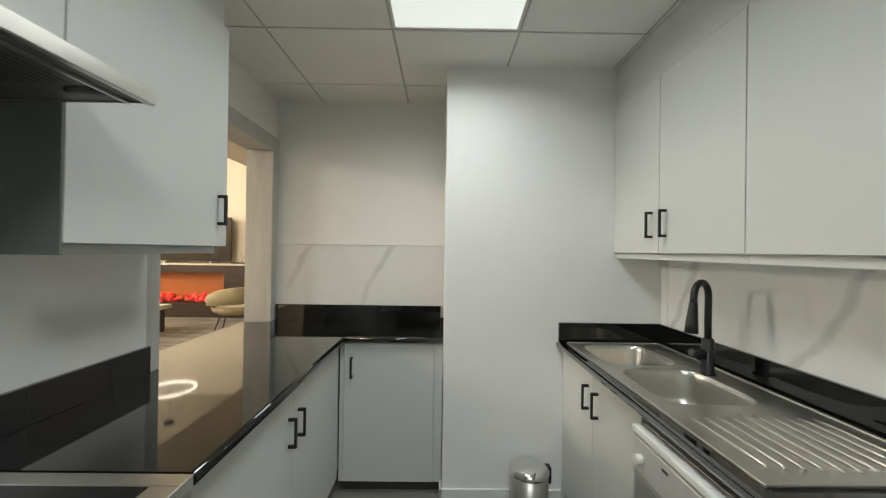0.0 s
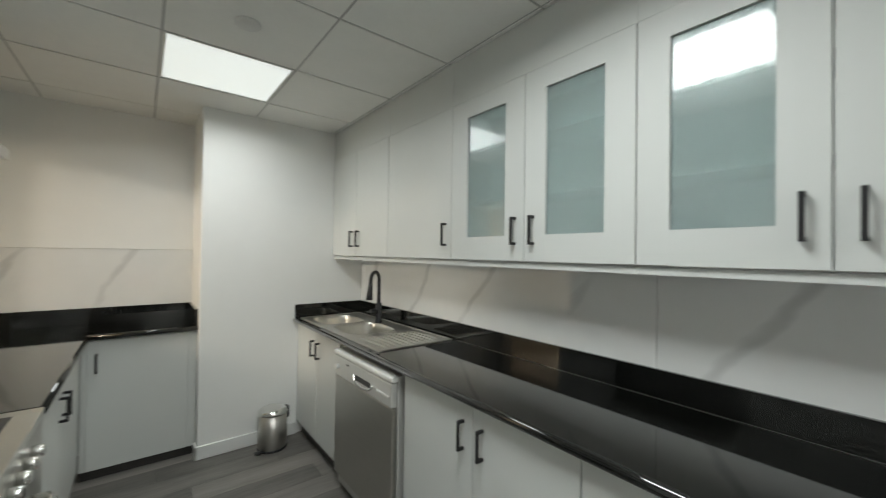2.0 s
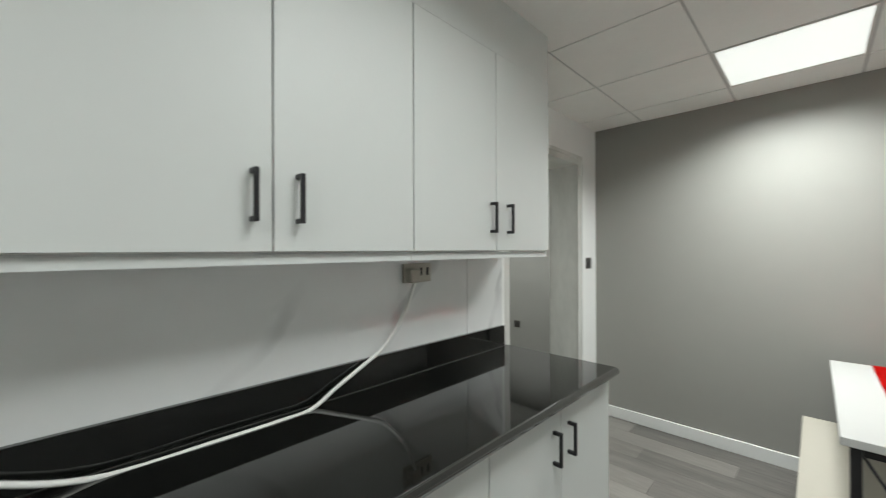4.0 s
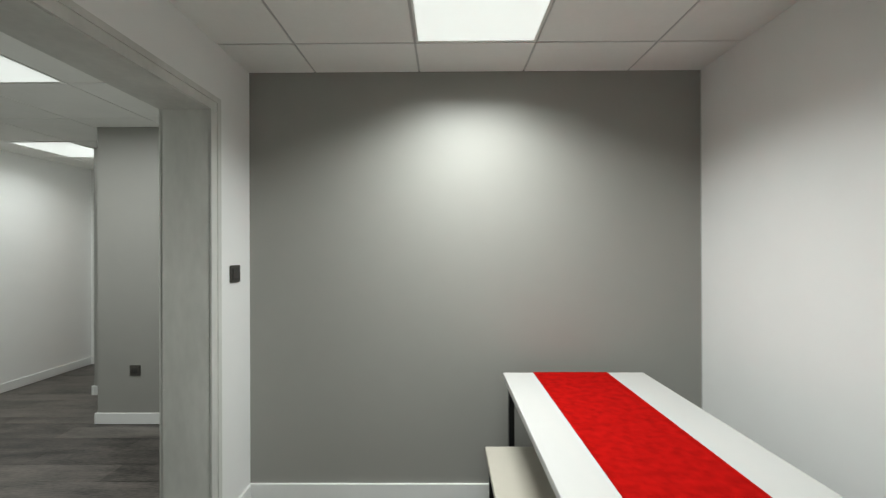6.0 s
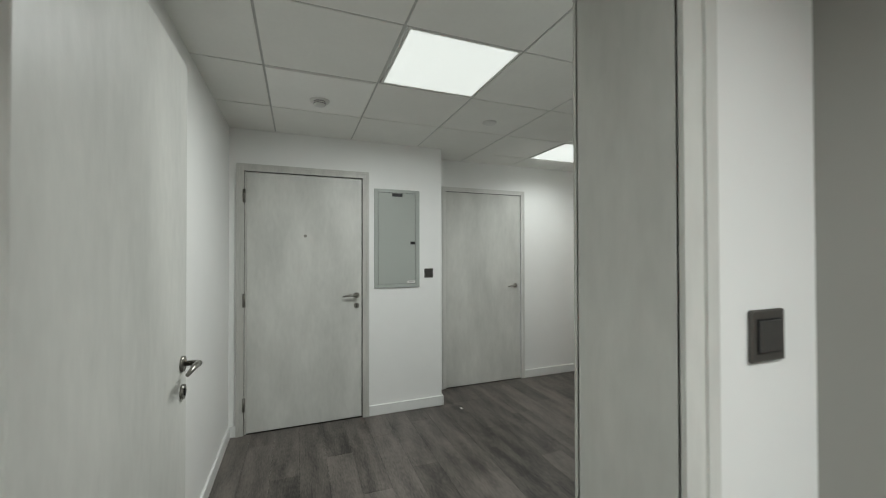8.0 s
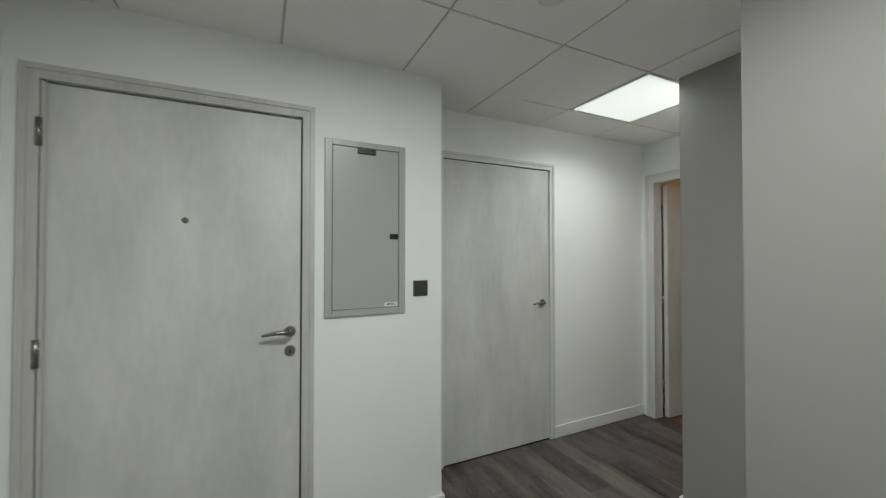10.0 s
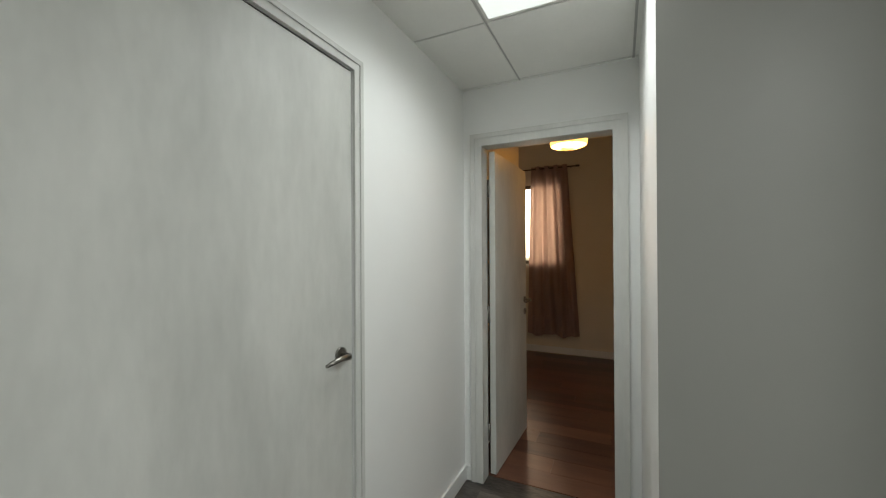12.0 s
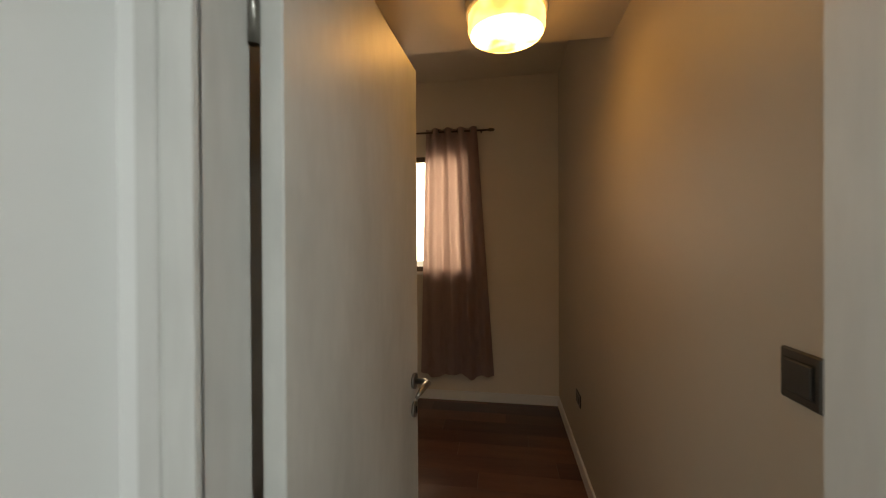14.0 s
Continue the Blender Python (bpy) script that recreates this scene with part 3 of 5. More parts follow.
def pierced(y0, y1, hole):
    ring = squircle(*hole, 4.5)
    n = len(ring)
    inner = [bm.verts.new((x, y, top)) for x, y in ring]
    outer = []
    cx, cy = hole[0], hole[1]
    for x, y in ring:
        dx, dy = x - cx, y - cy
        s = min(((SX1 - 0.006 if dx > 0 else SX0 + 0.006) - cx) / dx if abs(dx) > 1e-6 else 9, ((y1 if dy > 0 else y0) - cy) / dy if abs(dy) > 1e-6 else 9)
        outer.append(bm.verts.new((cx + dx * s, cy + dy * s, top)))
    for k in range(n):
        j = (k + 1) % n
        bm.faces.new((inner[k], inner[j], outer[j], outer[k]))


pierced(2.43, SY1 - 0.006, (BOWLS[0][0], BOWLS[0][1], BOWLS[0][2] * 1.02, BOWLS[0][3] * 1.02))
pierced(1.99, 2.43, (BOWLS[1][0], BOWLS[1][1], BOWLS[1][2] * 1.02, BOWLS[1][3] * 1.02))
box(bm, SX0 + 0.006, SX1 - 0.006, SY0 + 0.006, 1.99, top - 0.003, top)
for q in ((SX0, SX0 + 0.012, SY0, SY1), (SX1 - 0.012, SX1, SY0, SY1), (SX0 + 0.012, SX1 - 0.012, SY0, SY0 + 0.012), (SX0 + 0.012, SX1 - 0.012, SY1 - 0.012, SY1)):
    box(bm, *q, CT - 0.001, CT + 0.009, r=0.003, seg=2)
part("deck", bm, STEEL, sk)
for i in range(10):
    x = 1.535 + i * 0.042
    s = 0.02 + 0.03 * abs(i - 4.5) / 4.5
    part("rib", tube(B(), [(x, 1.62 + s * 0.5, top), (x, 1.65, top + 0.004), (x, 1.92 - s, top + 0.004), (x, 1.96 - s, top)], 0.0045, 8), STEEL, sk, "raised drainer rib")

tap = thing("tap", 1.890, 2.345, CT, "matt black swan-neck kitchen tap with a pull-out head", "tap")
bx, by = 1.890, 2.345
part("base", lathe(B(), [(0.0, CT + 0.004), (0.030, CT + 0.004), (0.030, CT + 0.010), (0.024, CT + 0.014), (0.0235, CT + 0.15), (0.019, CT + 0.156), (0.0, CT + 0.156)], bx, by, 24), BLACK, tap)
pts = [(bx, by, CT + 0.15), (bx, by, CT + 0.335)]
for k in range(1, 11):
    a = math.pi * k / 10
    pts.append((bx + 0.87 * (-0.058 + 0.058 * math.cos(a)), by + 0.5 * (-0.058 + 0.058 * math.cos(a)), CT + 0.335 + 0.058 * math.sin(a)))
pts.append((bx - 0.103, by - 0.059, CT + 0.305))
part("neck", tube(B(), pts, 0.0135, 14), BLACK, tap)
part("spray_head", tube(B(), [(bx - 0.102, by - 0.058, CT + 0.315), (bx - 0.106, by - 0.061, CT + 0.28), (bx - 0.113, by - 0.065, CT + 0.225), (bx - 0.116, by - 0.067, CT + 0.19)], [0.015, 0.018, 0.023, 0.025], 16), BLACK, tap)
part("lever", tube(B(), [(bx - 0.015, by, CT + 0.09), (bx - 0.05, by, CT + 0.09), (bx - 0.075, by - 0.005, CT + 0.098)], [0.021, 0.021, 0.015], 14), BLACK, tap)

# ---------- dishwasher ----------
dw = thing("dishwasher", 1.70, 1.69, 0, "silver freestanding dishwasher under the counter", "dishwasher")
X0 = 1.425
part("body", box(B(), X0 + 0.03, 2.0, 1.345, 2.050, 0.03, 0.870, r=0.004), SILVER, dw)
part("door", box(B(), X0, X0 + 0.029, 1.350, 2.045, 0.11, 0.712, r=0.006, seg=2), STEELV, dw, "brushed silver door")
cp = part("control_panel", box(B(), X0 - 0.006, X0 + 0.029, 1.350, 2.045, 0.716, 0.838, r=0.008, seg=2), SILVER, dw)
part("lid", box(B(), X0 - 0.008, 2.0, 1.347, 2.048, 0.8405, 0.868, r=0.007, seg=2), PLASTICW, dw, "white top edge")
part("plinth", box(B(), X0 + 0.05, X0 + 0.06, 1.36, 2.035, 0.0, 0.106), DARK, dw)
bm = B()
pts = [(X0 - 0.008, 1.66 + 0.115 * math.cos(a), 0.775 - 0.040 * math.sin(a)) for a in [math.pi * k / 12 for k in range(13)]]
tube(bm, pts, 0.007, 8)
part("grip", bm, CHROME, cp, "curved grip")
part("recess", box(B(), X0 - 0.0075, X0 - 0.005, 1.57, 1.75, 0.752, 0.782, r=0.001), DARK, cp, "dark grip recess")
part("dial", tube(B(), [(X0 - 0.004, 1.985, 0.775), (X0 - 0.026, 1.985, 0.775)], 0.016, 18), PLASTICW, cp, "round white dial")
for i in range(5):
    part("button", tube(B(), [(X0 - 0.004, 1.49 - i * 0.026, 0.768), (X0 - 0.012, 1.49 - i * 0.026, 0.768)], 0.007, 12), PLASTICW, cp)
part("badge", box(B(), X0 - 0.0075, X0 - 0.005, 1.84, 1.87, 0.805, 0.813), DARK, cp)

# ---------- pedal bin ----------
bn = thing("pedal_bin", 1.25, 2.79, 0, "small brushed steel pedal bin with a black rear hinge", "bin")
part("body", lathe(B(), [(0.0, 0.012), (0.095, 0.012), (0.100, 0.02), (0.100, 0.265), (0.0, 0.265)], 1.25, 2.79, 36), STEELV, bn)
part("base_ring", lathe(B(), [(0.0, 0.0), (0.101, 0.0), (0.103, 0.006), (0.101, 0.014), (0.0, 0.014)], 1.25, 2.79, 36), BLACK, bn)
part("lid", lathe(B(), [(0.1035, 0.262), (0.105, 0.268), (0.1035, 0.282), (0.085, 0.297), (0.05, 0.305), (0.0, 0.307)], 1.25, 2.79, 36), CHROME, bn, "domed steel lid")
part("hinge", box(B(), 1.34, 1.375, 2.80, 2.85, 0.19, 0.28, r=0.008, seg=2), BLACK, bn)
part("pedal", box(B(), 1.115, 1.165, 2.715, 2.75, 0.008, 0.020, r=0.004), BLACK, bn)

# ---------- west run ----------
LX = 0.165      # front of the west base cabinets
lw = thing("worktop", 0.0, 2.6, CT, "polished black granite corner worktop running through the serving opening", "worktop")
part("slab", slab([-0.615, -0.425, 0.195, 0.778], [1.617, OPEN0 + 0.004, 2.975, OPEN1 - 0.022, 3.476], [(1, 0), (0, 1), (1, 1), (0, 2), (1, 2), (2, 2), (1, 3), (2, 3)], CT - 0.034, CT), GRANITE, lw)


def nose(name, a, b, out):
    """A half-round edge from a to b, bulging along out."""
    bm = B()
    rows = []
    for k in range(9):
        s, c = math.sin(math.pi * k / 8), math.cos(math.pi * k / 8)
        rows.append([bm.verts.new((q[0] + out[0] * 0.015 * s, q[1] + out[1] * 0.015 * s, CT - 0.017 + 0.017 * c)) for q in (a, b)])
    for p, q in zip(rows, rows[1:]):
        bm.faces.new((p[0], p[1], q[1], q[0])).smooth = True
    bm.faces.new([r[0] for r in rows])
    bm.faces.new([r[1] for r in rows][::-1])
    return part(name, bm, GRANITE, lw)


nose("bullnose", (0.195, 1.617), (0.195, 2.975), (1, 0))
nose("bullnose", (0.195, 2.975), (0.778, 2.975), (0, -1))
lu = thing("upstand", -0.41, 2.0, CT, "polished black granite upstand beside the cooker", "upstand")
part("strip", box(B(), -0.414, -0.397, 1.617, 2.275, CT + 0.0005, 1.049, r=0.0015), GRANITE, lu)
fu = thing("upstand", 0.2, 3.46, CT, "polished black granite upstand on the end wall", "upstand")
part("strip", box(B(), -0.41, 0.778, 3.444, 3.464, CT + 0.0005, 1.052, r=0.0015), GRANITE, fu)
part("side_strip", box(B(), 0.760, 0.7785, 2.99, 3.443, CT + 0.0005, 1.052, r=0.0015), GRANITE, fu)

lb = thing("base_cabinet", -0.1, 2.3, 0, "pale grey lacquered base cabinet beside the cooker", "cabinet", "corner base cabinets")
part("body", box(B(), -0.425, LX - 0.021, 1.622, 3.47, 0.102, CT - 0.036), CAB, lb)
part("plinth", box(B(), LX - 0.06, LX - 0.045, 1.622, 3.0, 0, 0.1), DARK, lb)
for a, b, h in ((1.624, 2.300, 2.252), (2.300, 2.985, 2.350)):
    d = part("door", box(B(), LX - 0.019, LX, a + GAP, b - GAP, 0.105, CT - 0.042, r=0.0015), CAB, lb)
    handle_x(d, LX, h, 0.660, 0.778, 1)
fb = thing("base_cabinet", 0.47, 3.2, 0, "pale grey lacquered corner base cabinet with one door", "cabinet", "corner base cabinets")
part("body", box(B(), LX + 0.001, 0.777, 3.021, 3.47, 0.072, CT - 0.036), CAB, fb)
d = part("door", box(B(), LX + 0.030, 0.725, 3.0, 3.019, 0.075, CT - 0.042, r=0.0015), CAB, fb)
part("filler", box(B(), 0.728, 0.777, 3.004, 3.019, 0.075, CT - 0.042), CAB, fb)
part("filler", box(B(), LX + 0.003, LX + 0.028, 3.004, 3.019, 0.075, CT - 0.042), CAB, fb)
part("plinth", box(B(), LX + 0.003, 0.777, 3.05, 3.06, 0, 0.071), DARK, fb)
handle_y(d, LX + 0.075, 3.0, 0.690, 0.812, -1)

# end panel colour, much darker than the cabinet's other faces
ENDP = material("dark_end_panel_grey", (0.13, 0.145, 0.13), 0.35, vary=0.05, bump=0.01)
# wall cabinets above
lc = thing("wall_cabinet", -0.25, 1.93, 1.455, "pale grey lacquered wall cabinet with one door beside the hood", "cabinet", "wall cabinets by the hood")
part("body", box(B(), -0.428, -0.119, 1.612, 2.262, 1.458, 2.505 - 0.002), CAB, lc)
part("end_panel", box(B(), -0.428, -0.100, 1.6065, 1.6118, 1.425, 1.769), ENDP, lc, "dark grey end panel")
d = part("door", box(B(), -0.117, -0.098, 1.6125, 2.262, 1.452, 2.312, r=0.0015), CAB, lc)
handle_x(d, -0.098, 2.205, 1.532, 1.648, 1)
part("light_rail", box(B(), -0.160, -0.140, 1.62, 2.255, 1.425, 1.4575), CAB, lc)
hc_ = thing("wall_cabinet", -0.25, 1.12, 1.85, "pale grey lacquered cabinet above the cooker hood", "cabinet", "wall cabinets by the hood")
part("body", box(B(), -0.428, -0.119, 0.640, 1.606, 1.832, 2.505 - 0.002), CAB, hc_)
for a, b, h in ((0.642, 1.105, 1.051), (1.105, 1.610, 1.160)):
    d = part("door", box(B(), -0.117, -0.098, a + GAP, b - GAP, 1.836, 2.312, r=0.0015), CAB, hc_)
    handle_x(d, -0.098, h, 1.943, 2.056, 1)

# ---------- cooker hood ----------
hd = thing("cooker_hood", -0.15, 1.12, 1.77, "slim steel cooker hood with perforated filters", "cooker hood")
H0, H1, HX = 0.640, 1.604, 0.108
bm = B()
v = [bm.verts.new(p) for p in ((-0.428, H0, 1.768), (HX, H0, 1.768), (HX, H0, 1.798), (-0.10, H0, 1.830), (-0.428, H0, 1.830))]
w = [bm.verts.new((p.co.x, H1, p.co.z)) for p in v]
for i in range(5):
    if i != 0:
        bm.faces.new((v[i], v[(i + 1) % 5], w[(i + 1) % 5], w[i]))
bm.faces.new(v)
bm.faces.new(w[::-1])
part("canopy", bm, STEEL, hd)
bm = B()
box(bm, -0.428, HX - 0.002, H0 + 0.002, H1 - 0.002, 1.772, 1.778)
part("underside", bm, FILTER, hd)
bm = B()
box(bm, HX - 0.012, HX + 0.003, H0 - 0.001, H1 + 0.001, 1.762, 1.797, r=0.002)
box(bm, HX - 0.06, HX - 0.052, H0, H1, 1.765, 1.771)
part("front_rail", bm, STEEL, hd)
for a, b in ((H0 + 0.10, 1.115), (1.125, H1 - 0.10)):
    bm = B()
    box(bm, -0.36, HX - 0.07, a, b, 1.769, 1.7715)
    fl = part("filter", bm, FILTER, hd, "perforated steel grease filter")
    bm = B()
    for i in range(24):
        for j in range(26):
            x = -0.345 + i * (0.36 / 23)
            y = a + 0.012 + j * ((b - a - 0.024) / 25) + (0.004 if i % 2 else 0)
            q = [bm.verts.new(p) for p in ((x - 0.0035, y - 0.0055, 1.7685), (x + 0.0035, y - 0.0055, 1.7685), (x + 0.0035, y + 0.0055, 1.7685), (x - 0.0035, y + 0.0055, 1.7685))]
            bm.faces.new(q)
    part("perforation", bm, BLACK, fl)
for y in (H0 + 0.055, H1 - 0.055):
    part("hood_lamp", lathe(B(), [(0.0, 1.766), (0.027, 1.766), (0.030, 1.770), (0.030, 1.773)], HX - 0.10, y, 20, 1.5, 0.8), DARK, hd, "oval dark lamp cover")
sw = part("switch_plate", box(B(), HX + 0.003, HX + 0.006, 1.030, 1.172, 1.770, 1.792, r=0.0014), DARK, hd, "dark oval switch plate")
for i in range(3):
    part("slider", box(B(), HX + 0.006, HX + 0.011, 1.048 + i * 0.042, 1.071 + i * 0.042, 1.776, 1.786, r=0.002), CHROME, sw)

# ---------- cooker ----------
ck = thing("cooker", -0.1, 1.15, 0, "wide steel range cooker with a black ceramic hob", "cooker")
C0, C1, CXF = 0.712, 1.612, 0.205
part("body", box(B(), -0.40, CXF - 0.03, C0, C1, 0.08, 0.905), STEELV, ck)
for y in (C0 + 0.05, C1 - 0.05):
    for x in (-0.35, 0.12):
        part("foot", lathe(B(), [(0.0, 0.0), (0.02, 0.0), (0.02, 0.08), (0.0, 0.08)], x, y, 12), DARK, ck)
bm = B()
box(bm, -0.40, CXF, C1 - 0.045, C1, 0.906, 0.936, r=0.002)
box(bm, -0.40, CXF, C0, C0 + 0.045, 0.906, 0.936, r=0.002)
box(bm, CXF - 0.065, CXF, C0 + 0.045, C1 - 0.045, 0.906, 0.936, r=0.002)
box(bm, -0.40, -0.345, C0 + 0.045, C1 - 0.045, 0.906, 0.936, r=0.002)
part("hob_frame", bm, STEEL, ck, "brushed steel hob surround")
hob = part("hob", box(B(), -0.345, CXF - 0.065, C0 + 0.045, C1 - 0.045, 0.915, 0.934), BLACKGLASS, ck, "black ceramic glass hob")
ZONE = material("hob_print", (0.06, 0.06, 0.06), 0.3, vary=0.05, bump=0)
for x, y, r in ((-0.20, 1.44, 0.075), (0.03, 1.40, 0.105), (-0.21, 0.93, 0.105), (0.03, 0.92, 0.075), (-0.09, 1.16, 0.085)):
    bm = B()
    for k in range(40):
        a, b = 2 * math.pi * k / 40, 2 * math.pi * (k + 1) / 40
        bm.faces.new([bm.verts.new((x + q * math.cos(c), y + q * math.sin(c), 0.9345)) for q, c in ((r, a), (r + 0.0022, a), (r + 0.0022, b), (r, b))])
    part("zone_ring", bm, ZONE, hob, "printed cooking zone ring")
part("splash_rail", box(B(), -0.425, -0.401, C0, C1, 0.90, 0.985, r=0.003), STEEL, ck, "low steel rear rail")
fasc = part("fascia", box(B(), CXF - 0.029, CXF - 0.004, C0, C1, 0.79, 0.905, r=0.003), STEELV, ck)
for i in range(4):
    y = 1.45 - i * 0.088
    part("knob", tube(B(), [(CXF - 0.004, y, 0.848), (CXF + 0.018, y, 0.848), (CXF + 0.026, y, 0.848)], [0.020, 0.019, 0.016], 20), CHROME, fasc, "round metal knob")
part("timer", box(B(), CXF - 0.0045, CXF - 0.002, 0.98, 1.10, 0.825, 0.870, r=0.001), BLACKGLASS, fasc, "small dark timer display")
dr = part("oven_door", box(B(), CXF - 0.029, CXF - 0.002, C0 + 0.005, C1 - 0.005, 0.16, 0.775, r=0.004), STEELV, ck)
part("window", box(B(), CXF - 0.0015, CXF, C0 + 0.09, C1 - 0.09, 0.26, 0.62), BLACKGLASS, dr, "black oven window")
part("handle", tube(B(), [(CXF - 0.004, C0 + 0.14, 0.705), (CXF + 0.035, C0 + 0.15, 0.707), (CXF + 0.048, C0 + 0.18, 0.707), (CXF + 0.048, C1 - 0.20, 0.707), (CXF + 0.035, C1 - 0.17, 0.707), (CXF - 0.004, C1 - 0.16, 0.705)], 0.0125, 12), CHROME, dr, "tubular steel oven handle")
part("drawer", box(B(), CXF - 0.029, CXF - 0.004, C0 + 0.005, C1 - 0.005, 0.085, 0.155, r=0.003), STEELV, ck)

# ---------- serving opening trim ----------
ot = struct("trim_serving_opening", [(-0.432, -0.415, OPEN0 - 0.072, OPEN0 - 0.002, CT + 0.002, HEAD + 0.08), (-0.432, -0.415, OPEN1 - 0.012, 3.478, CT + 0.122, HEAD + 0.08), (-0.432, -0.416, OPEN0 - 0.002, OPEN1 - 0.012, HEAD - 0.012, HEAD + 0.079),
                                    (-0.60, -0.428, OPEN0 - 0.002, OPEN0 + 0.002, CT + 0.001, HEAD), (-0.60, -0.417, OPEN1 - 0.020, OPEN1 + 0.002, CT + 0.001, HEAD), (-0.60, -0.417, OPEN0 + 0.002, OPEN1 - 0.020, HEAD - 0.020, HEAD + 0.002)],
            OAKDIM, "grey wood-grain lining and trim of the serving opening", "trim")

# ---------- sockets, cord ----------
so = thing("socket", 2.02, -1.752, 1.363, "cream double wall socket with a plug in it", "socket")
part("plate", box(B(), 2.012, 2.024, -1.830, -1.675, 1.316, 1.396, r=0.004, seg=2), CREAMBOARD, so)
part("plug", box(B(), 1.972, 2.012, -1.735, -1.684, 1.318, 1.375, r=0.008, seg=2), CREAMBOARD, so, "cream plug")
part("switch", box(B(), 2.008, 2.012, -1.812, -1.799, 1.345, 1.378, r=0.001), DARK, so)
part("switch", box(B(), 2.008, 2.012, -1.775, -1.763, 1.345, 1.378, r=0.001), DARK, so)
cord = thing("power_cord", 2.0, -0.9, CT, "loose white power cord lying on the counter", "cord")
pts = [(2.005, -0.245, 1.43), (2.0, -0.268, 1.345), (1.995, -0.355, 1.19), (1.99, -0.47, 1.065), (1.985, -0.60, 0.985), (1.975, -0.76, 0.9375), (1.97, -1.0, 0.936), (1.97, -1.16, 0.936), (1.975, -1.26, 0.940), (1.985, -1.36, 0.985), (1.99, -1.48, 1.040), (1.99, -1.56, 1.085), (1.99, -1.66, 1.20), (1.985, -1.71, 1.322)]
fine = []
for i in range(len(pts) - 1):
    p0, p1, p2, p3 = [Vector(pts[max(0, min(len(pts) - 1, i + k))]) for k in (-1, 0, 1, 2)]
    for s in range(6):
        u = s / 6
        fine.append(0.5 * ((2 * p1) + (p2 - p0) * u + (2 * p0 - 5 * p1 + 4 * p2 - p3) * u * u + (3 * p1 - p0 - 3 * p2 + p3) * u ** 3))
fine.append(Vector(pts[-1]))
part("cable", tube(B(), fine, 0.0072, 10), PLASTICW, cord)


def disc(x, y, label, r=0.055, name="smoke_detector"):
    d = thing(name, x, y, CEIL, label, "detector", "ceiling discs")
    part("cover", lathe(B(), [(0.0, CEIL - 0.014), (r * 0.8, CEIL - 0.013), (r, CEIL - 0.006), (r, CEIL + 0.001)], x, y, 28), PLASTICW, d)
    return d


disc(0.812, 1.637, "round white sprinkler cover in the ceiling")
disc(0.862, -2.774, "round white sprinkler cover in the ceiling")
disc(4.41, -4.515, "round white sprinkler cover in the ceiling")

# ---------- marble tiles, one by one ----------
def tile(parent, *b):
    bm = B()
    box(bm, *b, r=0.0008)
    return part("tile", bm, MARBLE, parent)


LOC[wall_east.name] = LOC[wall_north.name] = LOC[wall_west.name] = Vector((0, 0, 0))
ys = [2.918, 2.85, 0.384, -2.083, -2.372]
for a, b in zip(ys, ys[1:]):
    tile(wall_east, 2.0235, 2.0295, b + 0.0022, a - 0.0022, 1.0, 1.46)
for a, b in ((-0.428, 0.779),):
    tile(wall_north, a + 0.001, b - 0.001, 3.466, 3.4795, 1.0, 1.477)
for a, b in ((-0.2, 0.40), (0.40, 1.617), (1.617, 2.278)):
    tile(wall_west, -0.4295, -0.4155, a + 0.0015, b - 0.0015, 0.9, 1.457)
struct("trim_tile_edge", [(-0.4305, -0.4125, -0.2, 1.606, 1.4575, 1.4625), (-0.43, 0.779, 3.463, 3.4805, 1.4775, 1.4815)], SILVER, "thin metal edge over the marble tiles", "trim")


# ---------- doors and trims ----------
def lever(parent, x, y, z, nx, ny, tx, ty, length=0.125, lock=True, mat=None):
    """A lever handle: rose and spindle along (nx, ny), lever along (tx, ty)."""
    mat = mat or BRASSY
    h = part("door_handle", tube(B(), [(x, y, z), (x + nx * 0.009, y + ny * 0.009, z)], 0.026, 24), mat, parent, "satin metal rose")
    bm = B()
    s = 0.052
    pts = [(x + nx * 0.008, y + ny * 0.008, z), (x + nx * s * 0.8, y + ny * s * 0.8, z), (x + nx * s + tx * 0.012, y + ny * s + ty * 0.012, z),
           (x + nx * s + tx * length * 0.5, y + ny * s + ty * length * 0.5, z + 0.004), (x + nx * (s - 0.006) + tx * length, y + ny * (s - 0.006) + ty * length, z - 0.006)]
    tube(bm, pts, [0.009, 0.010, 0.011, 0.010, 0.006], 12)
    part("lever", bm, mat, h, "curved satin metal lever")
    if lock:
        k = part("lock", tube(B(), [(x, y, z - 0.094), (x + nx * 0.009, y + ny * 0.009, z - 0.094)], 0.025, 24), mat, parent, "round lock rose")
        part("keyhole", box(B(), x + nx * 0.0095 - 0.003, x + nx * 0.0095 + 0.003, y + ny * 0.0095 - 0.003, y + ny * 0.0095 + 0.003, z - 0.106, z - 0.084), BLACK, k)


def hinge(parent, x, y, z, r=0.009):
    part("hinge", tube(B(), [(x, y, z - 0.055), (x, y, z + 0.055)], r, 12), BRASSY, parent, "steel hinge barrel")


